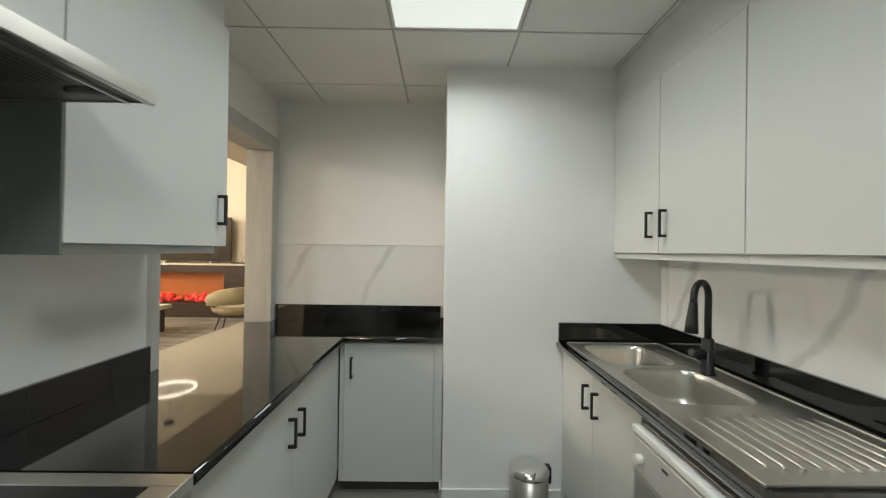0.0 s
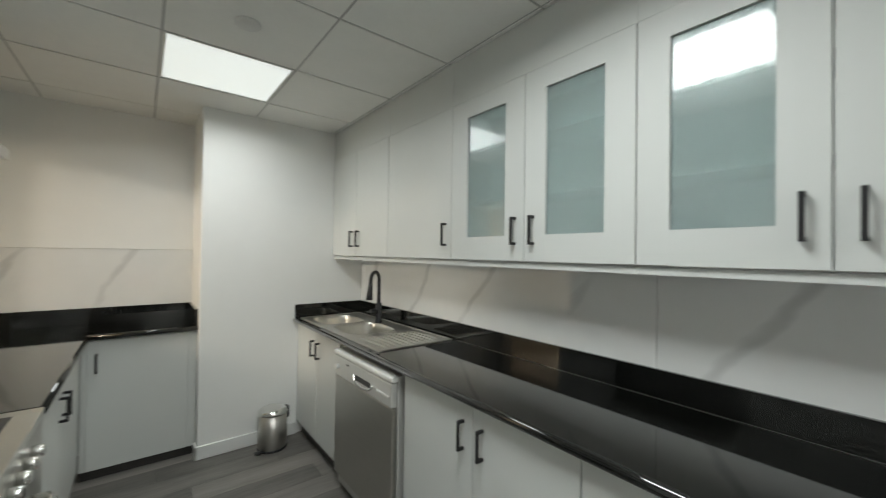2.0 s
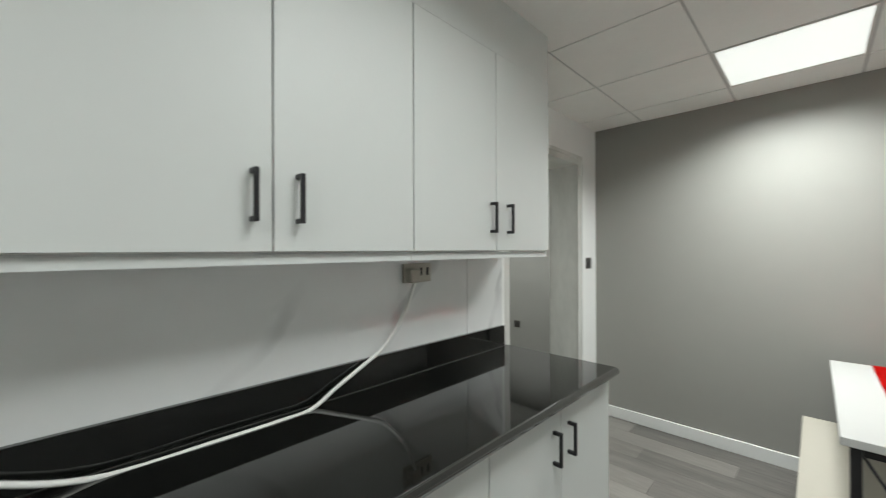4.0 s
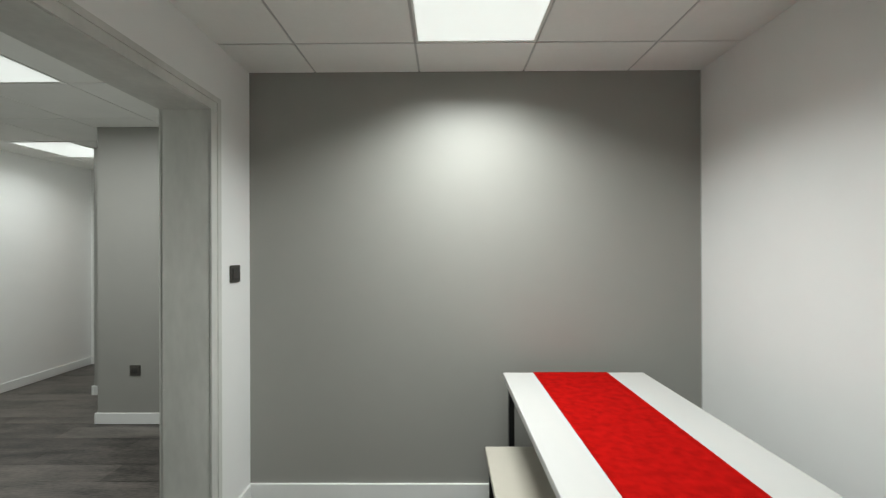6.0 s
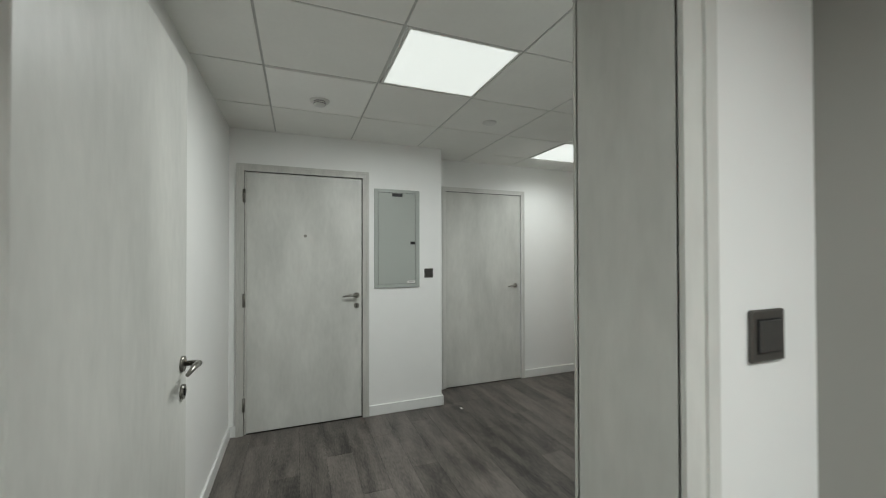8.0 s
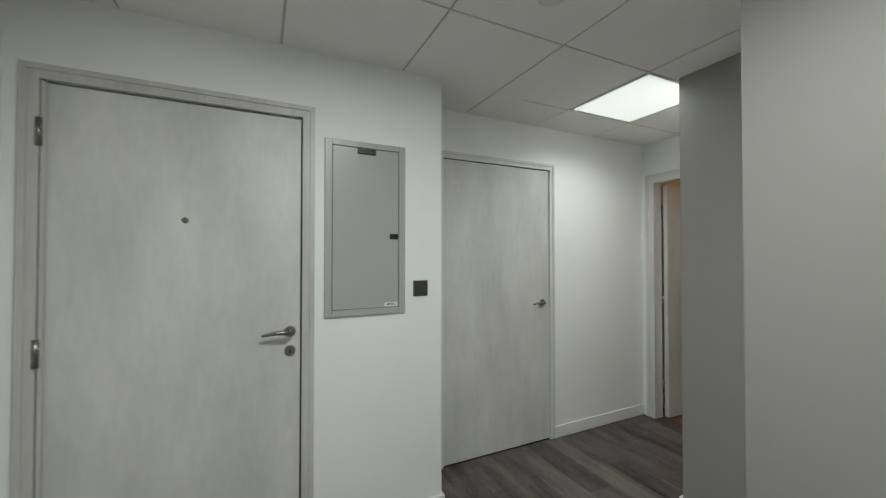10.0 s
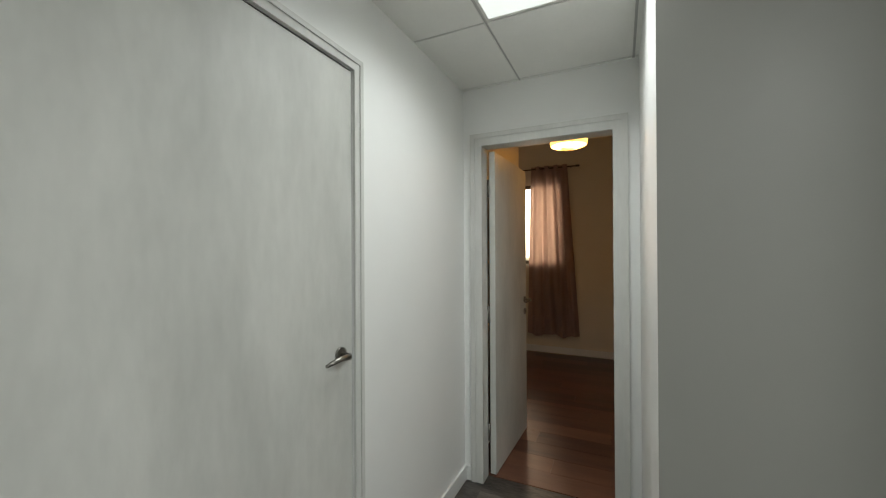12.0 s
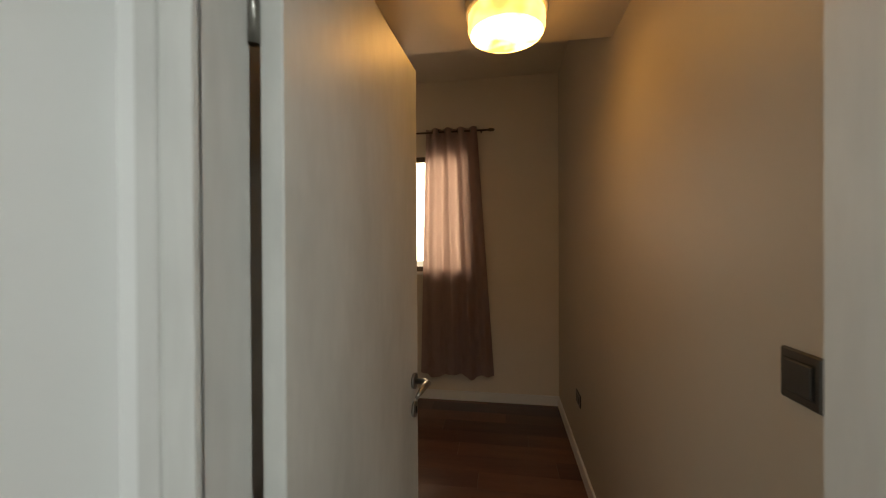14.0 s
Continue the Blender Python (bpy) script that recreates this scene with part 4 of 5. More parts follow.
def architrave_x(name, x, out, y0, y1, zt, w, mat, label, proud=0.014):
    """Trim round a doorway in a wall that faces along x: two upright boards and a head, each with a raised outer bead."""
    bx = []
    a, b = sorted((x, x + out * proud))
    c, d = sorted((x, x + out * (proud + 0.006)))
    bx += [(a, b, y0 - w, y0, 0, zt), (a, b, y1, y1 + w, 0, zt), (a, b, y0 - w, y1 + w, zt, zt + w)]
    bx += [(c, d, y0 - w - 0.001, y0 - w * 0.62, 0, zt + w * 0.62), (c, d, y1 + w * 0.62, y1 + w + 0.001, 0, zt + w * 0.62), (c, d, y0 - w - 0.001, y1 + w + 0.001, zt + w * 0.62, zt + w + 0.001)]
    return struct(name, bx, mat, label, "trim")


def architrave_y(name, y, out, x0, x1, zt, w, mat, label, proud=0.014):
    bx = []
    a, b = sorted((y, y + out * proud))
    c, d = sorted((y, y + out * (proud + 0.006)))
    bx += [(x0 - w, x0, a, b, 0, zt), (x1, x1 + w, a, b, 0, zt), (x0 - w, x1 + w, a, b, zt, zt + w)]
    bx += [(x0 - w - 0.001, x0 - w * 0.62, c, d, 0, zt + w * 0.62), (x1 + w * 0.62, x1 + w + 0.001, c, d, 0, zt + w * 0.62), (x0 - w - 0.001, x1 + w + 0.001, c, d, zt + w * 0.62, zt + w + 0.001)]
    return struct(name, bx, mat, label, "trim")


# kitchen doorway
struct("trim_kitchen_doorway", [(2.216, 2.454, KD1, KD1 + 0.029, 0, HEAD), (2.216, 2.454, KD0 - 0.029, KD0, 0, HEAD), (2.216, 2.454, KD0 - 0.029, KD1 + 0.029, HEAD, HEAD + 0.029)],
       OAK, "whitewashed wood-grain lining of the kitchen doorway", "trim")
architrave_x("trim_kitchen_architrave", 2.22, -1, KD0, KD1, HEAD + 0.002, 0.07, OAK, "whitewashed wood-grain trim round the kitchen doorway")
architrave_x("trim_kitchen_architrave_hall", 2.45, 1, KD0, KD1, HEAD + 0.002, 0.07, OAK, "whitewashed wood-grain trim on the hall side")
kd = thing("door_kitchen", 2.46, -2.72, 0, "open whitewashed wood-grain kitchen door with a lever handle", "door")
leaf = part("leaf", box(B(), 2.474, 3.355, -2.748, -2.708, 0.006, 2.142, r=0.002), OAK, kd)
lever(leaf, 3.30, -2.748, 1.110, 0, -1, -1, 0)

# entrance door
ed = thing("door_entrance", 5.30, -3.18, 0, "closed whitewashed wood-grain entrance door", "door")
leaf = part("leaf", box(B(), 5.272, 5.318, D10 + 0.006, D11 - 0.006, 0.006, 2.157, r=0.002), OAK, ed)
lever(leaf, 5.272, -3.612, 1.104, -1, 0, 0, 1)
part("peephole", tube(B(), [(5.272, -3.176, 1.633), (5.267, -3.176, 1.633)], 0.013, 18), BRASSY, leaf, "small metal peephole")
for z in (0.25, 1.10, 1.955):
    hinge(leaf, 5.247, -2.705, z, 0.011)
struct("trim_entrance", [(5.262, 5.43, D10 - 0.0005, D10 + 0.004, 0, 2.163), (5.262, 5.43, D11 - 0.004, D11 + 0.0005, 0, 2.163)], DARK, "dark gap round the entrance door", "trim")
struct("trim_entrance_bead", [(5.250, 5.2712, D11 - 0.017, D11 - 0.0046, 0.006, 2.157)], OAKDIM, "grey bead along the hinge side of the entrance door", "trim")
architrave_x("trim_entrance_architrave", 5.26, -1, D10, D11, 2.163, 0.055, OAKDIM, "grey wood-grain trim round the entrance door")
struct("wall_lobby", [(5.60, 5.62, -4.40, -2.40, 0, CEIL)], WHITE, "plain wall behind the entrance door", "wall")

# store room door
sd = thing("door_store", 5.68, -5.1, 0, "closed flush whitewashed wood-grain door with a lever handle", "door")
leaf = part("leaf", box(B(), 5.654, 5.698, D20 + 0.0032, D21 - 0.0022, 0.006, 2.1585, r=0.002), OAK, sd)
lever(leaf, 5.654, -5.512, 1.100, -1, 0, 0, 1, 0.12, False)
struct("trim_store_gap", [(5.66, 5.80, D20 - 0.0005, D20 + 0.003, 0, 2.163), (5.66, 5.80, D21 - 0.002, D21 + 0.0005, 0, 2.163), (5.66, 5.80, D20, D21, 2.160, 2.1655)], DARK, "dark gap round the store door", "trim")
architrave_x("trim_store_architrave", 5.65, -1, D20, D21, 2.164, 0.045, PALEOAK, "pale wood-grain trim round the store door", 0.010)
struct("wall_store", [(5.86, 5.88, -5.7, -4.40, 0, CEIL)], WHITE, "plain wall behind the store door", "wall")

# bedroom doorway
struct("trim_bedroom_doorway", [(BD0 - 0.019, BD0, -6.802, -6.706, 0, 2.134), (BD1, BD1 + 0.019, -6.802, -6.706, 0, 2.134), (BD0 - 0.019, BD1 + 0.019, -6.802, -6.706, 2.134, 2.154)],
       PALEOAK, "whitewashed wood-grain lining of the bedroom doorway", "trim")
architrave_y("trim_bedroom_architrave", -6.71, 1, BD0, BD1, 2.136, 0.076, PALEOAK, "whitewashed wood-grain trim round the bedroom doorway")
bd = thing("door_bedroom", 5.512, -6.81, 0, "open whitewashed wood-grain bedroom door with a lever handle", "door")
leaf = part("leaf", box(B(), 5.472, 5.512, -7.560, -6.812, 0.008, 2.122, r=0.002), OAK, bd)
lever(leaf, 5.472, -7.505, 1.072, -1, 0, 0, 1, 0.12)
for z in (0.28, 1.05, 1.88):
    hinge(leaf, 5.517, -6.806, z)
bd.rotation_euler = (0, 0, radians(-2.4))


# ---------- baseboards ----------
def baseboard(name, boxes):
    bx = []
    for x0, x1, y0, y1 in boxes:
        bx.append((x0, x1, y0, y1, 0.0005, 0.094))
    return struct(name, bx, TRIMWHITE, "white painted baseboard", "baseboard", r=0.003)


T = 0.016
baseboard("baseboard_dining", [(-0.43, 2.218, -4.07, -4.07 + T), (-0.43, -0.43 + T, -4.05, 0.60), (2.22 - T, 2.22, -4.05, KD0 - 0.072), (0.766, 1.46, 2.92 - T, 2.9195), (0.78 - T, 0.7795, 2.92 - T, 3.0)])
baseboard("baseboard_hall", [(5.26 - T, 5.26, -4.432, -3.722), (5.26 - T, 5.48, -4.432 - T, -4.4325), (5.65 - T, 5.65, -6.70, D20 - 0.047), (5.605, 5.65, -6.71, -6.71 + T), (2.46, 4.012, -5.03, -5.03 + T), (4.0125, 4.012 + T, -5.665, -5.03 + T),
                             (4.05, 4.631, -5.665, -5.665 + T), (4.6345, 4.634 + T, -6.70, -5.665 + T), (2.4505, 2.45 + T, -5.03, KD0 - 0.075), (3.38, 5.25, -2.595 - T, -2.5955), (5.26 - T, 5.26, -2.652, -2.60)])
baseboard("baseboard_bedroom", [(4.6355, 4.635 + T, -9.99, -6.81), (4.64, 8.2, -9.9995, -10.0 + T)])


# ---------- switches, sockets, electric panel ----------
def switch_x(x, out, y, z, w, label, mat=None):
    s = thing("light_switch", x, y, z - w / 2, label, "light switch")
    p = part("plate", box(B(), x, x + out * 0.009, y - w / 2, y + w / 2, z - w / 2, z + w / 2, r=0.003), mat or BROWNSW, s)
    part("rocker", box(B(), x + out * 0.009, x + out * 0.014, y - w * 0.34, y + w * 0.34, z - w * 0.30, z + w * 0.30, r=0.002), DARK, s, "dark rocker")
    part("gap", box(B(), x + out * 0.0088, x + out * 0.0098, y - w * 0.37, y + w * 0.37, z - w * 0.33, z + w * 0.33), BLACK, s)
    return s


switch_x(2.22, -1, -3.905, 1.333, 0.094, "dark bronze light switch beside the kitchen doorway")
switch_x(5.26, -1, -4.298, 1.290, 0.088, "dark bronze light switch beside the electric panel")
switch_x(4.635, 1, -7.02, 1.287, 0.092, "dark bronze light switch on the bedroom wall")
hs = thing("socket", 3.69, -5.02, 0.41, "dark wall socket low on the grey wall", "socket")
part("plate", box(B(), 3.645, 3.735, -5.03, -5.021, 0.405, 0.495, r=0.003), BROWNSW, hs)
part("outlet", box(B(), 3.665, 3.715, -5.022, -5.018, 0.425, 0.475, r=0.002), DARK, hs)
bs = thing("socket", 4.64, -9.02, 0.42, "dark wall socket low on the bedroom wall", "socket")
part("plate", box(B(), 4.635, 4.644, -9.10, -8.95, 0.415, 0.50, r=0.003), BROWNSW, bs)
part("outlet", box(B(), 4.644, 4.648, -9.07, -8.98, 0.435, 0.48, r=0.002), DARK, bs)

ep = thing("electric_panel", 5.25, -3.988, 1.16, "grey-green steel electric panel set in the wall", "electric panel")
fr = B()
EX = 5.26
box(fr, EX - 0.014, EX, -4.203, -4.166, 1.160, 2.078, r=0.002)
box(fr, EX - 0.014, EX, -3.806, -3.770, 1.160, 2.078, r=0.002)
box(fr, EX - 0.0138, EX, -4.166, -3.806, 1.160, 1.193, r=0.002)
box(fr, EX - 0.0138, EX, -4.166, -3.806, 2.047, 2.078, r=0.002)
part("frame", fr, PANELGREY, ep)
pd = part("door", box(B(), EX - 0.0115, EX - 0.001, -4.1635, -3.8085, 1.1955, 2.0445, r=0.0015), PANELGREY, ep)
part("gap", box(B(), EX - 0.004, EX - 0.0005, -4.167, -3.805, 1.192, 2.048), BLACK, ep)
part("pull", box(B(), EX - 0.019, EX - 0.011, -4.035, -3.937, 2.013, 2.041, r=0.002), BLACK, pd, "black pull")
part("latch", box(B(), EX - 0.019, EX - 0.011, -4.160, -4.113, 1.565, 1.593, r=0.002), BLACK, pd, "black latch")
lb_ = part("label", box(B(), EX - 0.0122, EX - 0.0112, -4.158, -4.084, 1.200, 1.222), PLASTICW, pd, "white label with small print")
part("print", box(B(), EX - 0.0128, EX - 0.0120, -4.150, -4.096, 1.208, 1.211), DARK, lb_)
part("print", box(B(), EX - 0.0128, EX - 0.0120, -4.140, -4.100, 1.214, 1.2165), DARK, lb_)

struct("ceiling_access_board", [(4.053, 4.645, -3.548, -2.945, CEIL - 0.003, CEIL + 0.0005)], GYPSUM, "plain white ceiling board under the smoke alarm", "ceiling")
sm = thing("smoke_alarm", 4.43, -3.25, CEIL, "white ribbed smoke alarm on a ceiling board", "smoke alarm")
part("base", lathe(B(), [(0.0, CEIL - 0.012), (0.060, CEIL - 0.012), (0.064, CEIL - 0.006), (0.064, CEIL - 0.003)], 4.43, -3.25, 28), PLASTICW, sm)
part("slots", lathe(B(), [(0.0, CEIL - 0.028), (0.040, CEIL - 0.028), (0.040, CEIL - 0.012), (0.0, CEIL - 0.012)], 4.43, -3.25, 28), BLACK, sm, "dark vents")
part("band", lathe(B(), [(0.041, CEIL - 0.019), (0.046, CEIL - 0.018), (0.046, CEIL - 0.023), (0.041, CEIL - 0.024)], 4.43, -3.25, 28), PLASTICW, sm)
part("cap", lathe(B(), [(0.0, CEIL - 0.040), (0.030, CEIL - 0.038), (0.040, CEIL - 0.030), (0.040, CEIL - 0.027), (0.0, CEIL - 0.027)], 4.43, -3.25, 28), PLASTICW, sm)
scrap = thing("paper_scrap", 5.108, -4.575, 0, "tiny white paper scrap on the floor", "scrap")
part("sheet", box(B(), 5.092, 5.124, -4.586, -4.564, 0.0006, 0.004, r=0.001), PLASTICW, scrap)

# ---------- dining table ----------
tb = thing("dining_table", 0.37, -3.28, 0, "white rectangular table on a black metal frame against the wall", "table")
TX0, TX1, TY0, TY1, TZ = -0.012, 0.755, -3.925, -2.632, 0.786
part("tabletop", box(B(), TX0, TX1, TY0, TY1, TZ - 0.030, TZ, r=0.002), TABLEW, tb)
for x in (TX0 + 0.03, TX1 - 0.055):
    for y in (TY0 + 0.02, TY1 - 0.05):
        part("leg", box(B(), x, x + 0.03, y, y + 0.03, 0, TZ - 0.031, r=0.002), BLACK, tb)
for y in (TY0 + 0.022, TY1 - 0.048):
    part("rail", box(B(), TX0 + 0.061, TX1 - 0.056, y, y + 0.026, TZ - 0.062, TZ - 0.031, r=0.001), BLACK, tb)
for x in (TX0 + 0.032, TX1 - 0.053):
    part("rail", box(B(), x, x + 0.026, TY0 + 0.051, TY1 - 0.051, TZ - 0.062, TZ - 0.031, r=0.001), BLACK, tb)
yb = TY1 - 0.035
for a, b in (((TX1 - 0.06, 0.72), (0.36, 0.12)), ((TX1 - 0.06, 0.12), (0.36, 0.72)), ((0.36, 0.12), (TX0 + 0.06, 0.72)), ((0.36, 0.72), (TX0 + 0.06, 0.12))):
    part("brace", tube(B(), [(a[0], yb, a[1]), (b[0], yb, b[1])], 0.005, 8), BLACK, tb, "thin black cross brace")
rn = thing("table_runner", 0.39, -3.28, TZ, "bright red felt runner across the table", "table runner")
bm = B()
run_ = [(TY0 + 0.004, TZ + 0.0035), (TY1 - 0.30, TZ + 0.0042), (TY1 - 0.02, TZ + 0.0035), (TY1 + 0.003, TZ + 0.002), (TY1 + 0.006, TZ - 0.006), (TY1 + 0.008, TZ - 0.055)]
under = [(TY1 + 0.0045, TZ - 0.055), (TY1 + 0.003, TZ - 0.006), (TY1 + 0.001, TZ + 0.0005), (TY1 - 0.02, TZ + 0.0008), (TY0 + 0.004, TZ + 0.0008)]
loop = run_ + under
cols = []
for j in range(9):
    x = 0.188 + (0.589 - 0.188) * j / 8
    cols.append([bm.verts.new((x, y, z + (0.004 * math.sin(j * 1.3) if i in (5, 6) else 0))) for i, (y, z) in enumerate(loop)])
for p_, q_ in zip(cols, cols[1:]):
    for i in range(len(loop)):
        k = (i + 1) % len(loop)
        bm.faces.new((p_[i], q_[i], q_[k], p_[k]))
bm.faces.new(cols[0][::-1])
bm.faces.new(cols[-1])
part("cloth", bm, RED, rn)
bh = thing("bench", 0.64, -3.22, 0, "cream bench with a black frame pushed under the table", "bench", "benches at the table")
part("seat", box(B(), 0.46, 0.872, -3.745, -2.700, 0.445, 0.475, r=0.002), CREAMBOARD, bh)
for x in (0.475, 0.83):
    for y in (-3.73, -2.74):
        part("leg", box(B(), x, x + 0.025, y, y + 0.025, 0, 0.4445, r=0.002), BLACK, bh)
for y in (-3.728, -2.738):
    part("rail", box(B(), 0.501, 0.829, y, y + 0.021, 0.415, 0.4445), BLACK, bh)
for x in (0.477, 0.832):
    part("rail", box(B(), x, x + 0.021, -3.704, -2.741, 0.415, 0.4445), BLACK, bh)
bh2 = thing("bench", 0.2, -3.22, 0, "black padded bench under the table", "bench", "benches at the table")
part("seat", box(B(), -0.05, 0.40, -3.745, -2.760, 0.40, 0.475, r=0.015, seg=2), BLACK, bh2)
for x in (-0.03, 0.36):
    for y in (-3.73, -2.80):
        part("leg", box(B(), x, x + 0.025, y, y + 0.025, 0, 0.3995, r=0.002), BLACK, bh2)

# ---------- bedroom ----------
BRONZE = material("dark_bronze_frame", (0.075, 0.055, 0.035), 0.4, 0.4, vary=0.1, bump=0)


def alabaster(name, low, high):
    """Lit glass whose cloudy veins let less light through."""
    m = glow(name, (1.0, 0.47, 0.10), high)
    nt = m.node_tree
    cloud = nt.nodes.new("ShaderNodeTexNoise")
    cloud.inputs["Scale"].default_value, cloud.inputs["Detail"].default_value = 7.0, 2.0
    thin = nt.nodes.new("ShaderNodeMapRange")
    thin.inputs["From Min"].default_value, thin.inputs["From Max"].default_value = 0.34, 0.52
    thin.inputs["To Min"].default_value, thin.inputs["To Max"].default_value = low, high
    nt.links.new(nt.nodes.new("ShaderNodeTexCoord").outputs["Object"], cloud.inputs["Vector"])
    nt.links.new(cloud.outputs["Fac"], thin.inputs["Value"])
    nt.links.new(thin.outputs["Result"], nt.nodes["Principled BSDF"].inputs["Emission Strength"])
    return m


lm = thing("ceiling_lamp", 5.131, -7.837, CEIL, "round veined glass ceiling lamp glowing warm", "ceiling lamp")
part("base_plate", lathe(B(), [(0.0, CEIL - 0.052), (0.158, CEIL - 0.052), (0.166, CEIL - 0.046), (0.166, CEIL - 0.004), (0.160, CEIL), (0.0, CEIL)], 5.131, -7.837, 40), PLASTICW, lm, "pale metal base plate")
part("shade", lathe(B(), [(0.148, CEIL - 0.052), (0.153, CEIL - 0.060), (0.155, CEIL - 0.085), (0.154, CEIL - 0.115), (0.146, CEIL - 0.134)], 5.131, -7.837, 40), alabaster("lit_shade_side", 1.4, 3.6), lm, "warm veined glass shade")
part("shade_underside", lathe(B(), [(0.146, CEIL - 0.134), (0.120, CEIL - 0.144), (0.0, CEIL - 0.147)], 5.131, -7.837, 40), alabaster("lit_shade_underside", 2.0, 13.0), lm, "bright veined glass underside")
disc(5.13, -7.22, "round white sprinkler cover in the ceiling", 0.04)

win = new("window_1")
LOC[win.name] = Vector((0, 0, 0))
tagged(win, "dark bronze framed window letting in daylight", "window", kind="structure")
bm = B()
for q in ((WX0, WX0 + 0.045, WZ0, WZ1), (WX1 - 0.045, WX1, WZ0, WZ1), (WX0 + 0.045, WX1 - 0.045, WZ0, WZ0 + 0.05), (WX0 + 0.045, WX1 - 0.045, WZ1 - 0.05, WZ1)):
    box(bm, q[0], q[1], -10.05, -10.01, q[2], q[3], r=0.003)
part("window_frame", bm, BRONZE, win)
CLEAR = material("window_glass", (0.95, 0.97, 0.95), 0.02, vary=0.01, bump=0, transmission=1.0, rough_vary=0.0)
for a, b in ((WX0 + 0.045, WX1 - 0.045),):
    p = part("pane", box(B(), a, b, -10.034, -10.030, WZ0 + 0.05, WZ1 - 0.05), CLEAR, win)
    p.visible_shadow = False
part("window_sill", box(B(), WX0 - 0.03, WX1 + 0.03, -10.0, -9.96, WZ0 - 0.03, WZ0 - 0.001, r=0.004), TRIMWHITE, win)
back = struct("backdrop", [(3.5, 9.0, -11.42, -11.40, 0.2, 4.0)], glow("hazy_daylight", (1.0, 0.93, 0.76), 0.32), "hazy bright daylight outside the window", "backdrop")

CURT = material("dusty_mauve_curtain", (0.42, 0.31, 0.285), 0.8, vary=0.10, scale=30, stretch=(1, 1, 0.4), bump=0.12, bump_scale=350, transmission=0.0)
nt = CURT.node_tree
tr = nt.nodes.new("ShaderNodeBsdfTranslucent")
tr.inputs["Color"].default_value = (0.42, 0.31, 0.27, 1)
mx = nt.nodes.new("ShaderNodeMixShader")
mx.inputs[0].default_value = 0.45
out_ = nt.nodes["Material Output"]
nt.links.new(nt.nodes["Principled BSDF"].outputs[0], mx.inputs[1])
nt.links.new(tr.outputs[0], mx.inputs[2])
nt.links.new(mx.outputs[0], out_.inputs["Surface"])
ROD = 2.632
rod = thing("curtain_rod", 6.1, -9.92, ROD, "thin dark metal curtain rod with ball finials", "curtain rod")
part("pole", tube(B(), [(5.29, -9.92, ROD), (7.05, -9.92, ROD)], 0.009, 12), BRONZE, rod)
for x, s in ((5.29, -1), (7.05, 1)):
    part("finial", tube(B(), [(x, -9.92, ROD), (x + s * 0.015, -9.92, ROD), (x + s * 0.03, -9.92, ROD), (x + s * 0.045, -9.92, ROD), (x + s * 0.06, -9.92, ROD)], [0.010, 0.018, 0.012, 0.017, 0.003], 12), BRONZE, rod)
for x in (5.36, 6.98):
    part("bracket", tube(B(), [(x, -9.998, ROD), (x, -9.935, ROD)], 0.007, 8), BRONZE, rod)


def curtain(xt0, xt1, xb0, xb1, folds, seed):
    c = thing("curtain", (xt0 + xt1) / 2, -9.92, 0.27, "dusty mauve eyelet curtain hanging beside the window", "curtain", "bedroom curtains")
    bm = B()
    rnd = random.Random(seed)
    ph = [rnd.uniform(-0.4, 0.4) for _ in range(folds + 2)]
    nu, nv = 84, 40
    grid = []
    for j in range(nv + 1):
        v = j / nv
        row = []
        for i in range(nu + 1):
            u = i / nu
            x = (xt0 + (xt1 - xt0) * u) * (1 - v) + (xb0 + (xb1 - xb0) * u) * v
            amp = 0.034 + 0.014 * v * math.sin(3 * u + seed)
            a = u * folds * math.pi * 2 + ph[int(u * folds)] * v * 0.8
            y = -9.92 + amp * math.sin(a) + 0.010 * v * math.sin(2.3 * a + 3 * v)
            z = ROD + 0.035 - v * (ROD + 0.035 - 0.265 - 0.018 * math.sin(a * 0.5 + seed))
            row.append(bm.verts.new((x, y, z)))
        grid.append(row)
    for p, q in zip(grid, grid[1:]):
        for i in range(nu):
            bm.faces.new((p[i], p[i + 1], q[i + 1], q[i])).smooth = True
    part("cloth", bm, CURT, c)
    for k in range(folds * 2):
        x = xt0 + (xt1 - xt0) * k / (2 * folds) 
        part("eyelet", tube(B(), [(x - 0.003, -9.92, ROD), (x + 0.003, -9.92, ROD)], 0.022, 16), BRASSY, c, "metal eyelet ring")
    return c


curtain(5.40, 5.895, 5.245, 5.96, 4, 1)
curtain(6.36, 6.95, 6.12, 6.98, 5, 2)


# ---------- living room beyond the serving opening ----------
WALNUT = material("dark_walnut", (0.050, 0.030, 0.020), 0.4, second=(0.022, 0.013, 0.009), scale=3, stretch=(0.3, 2, 4), bump=0.03)
VELVET = material("mustard_beige_velvet", (0.36, 0.31, 0.19), 0.75, vary=0.10, scale=12, bump=0.1, bump_scale=200)
SEATC = material("cream_upholstery", (0.60, 0.55, 0.45), 0.8, vary=0.05, scale=10, bump=0.1, bump_scale=200)
RUG = material("striped_grey_rug", (0.36, 0.33, 0.30), 0.95, second=(0.07, 0.055, 0.045), scale=2.0, stretch=(0.5, 5, 1), bump=0.3, bump_scale=250)
EMBER = glow("red_embers", (0.75, 0.06, 0.045), 0.30)
FLAME = glow("orange_flame_glass", (0.36, 0.10, 0.015), 0.07)
SCREEN = material("tv_screen", (0.020, 0.015, 0.008), 0.2, vary=0.2, bump=0)
MTOP = material("pale_stone_top", (0.55, 0.51, 0.45), 0.3, vary=0.05, bump=0)

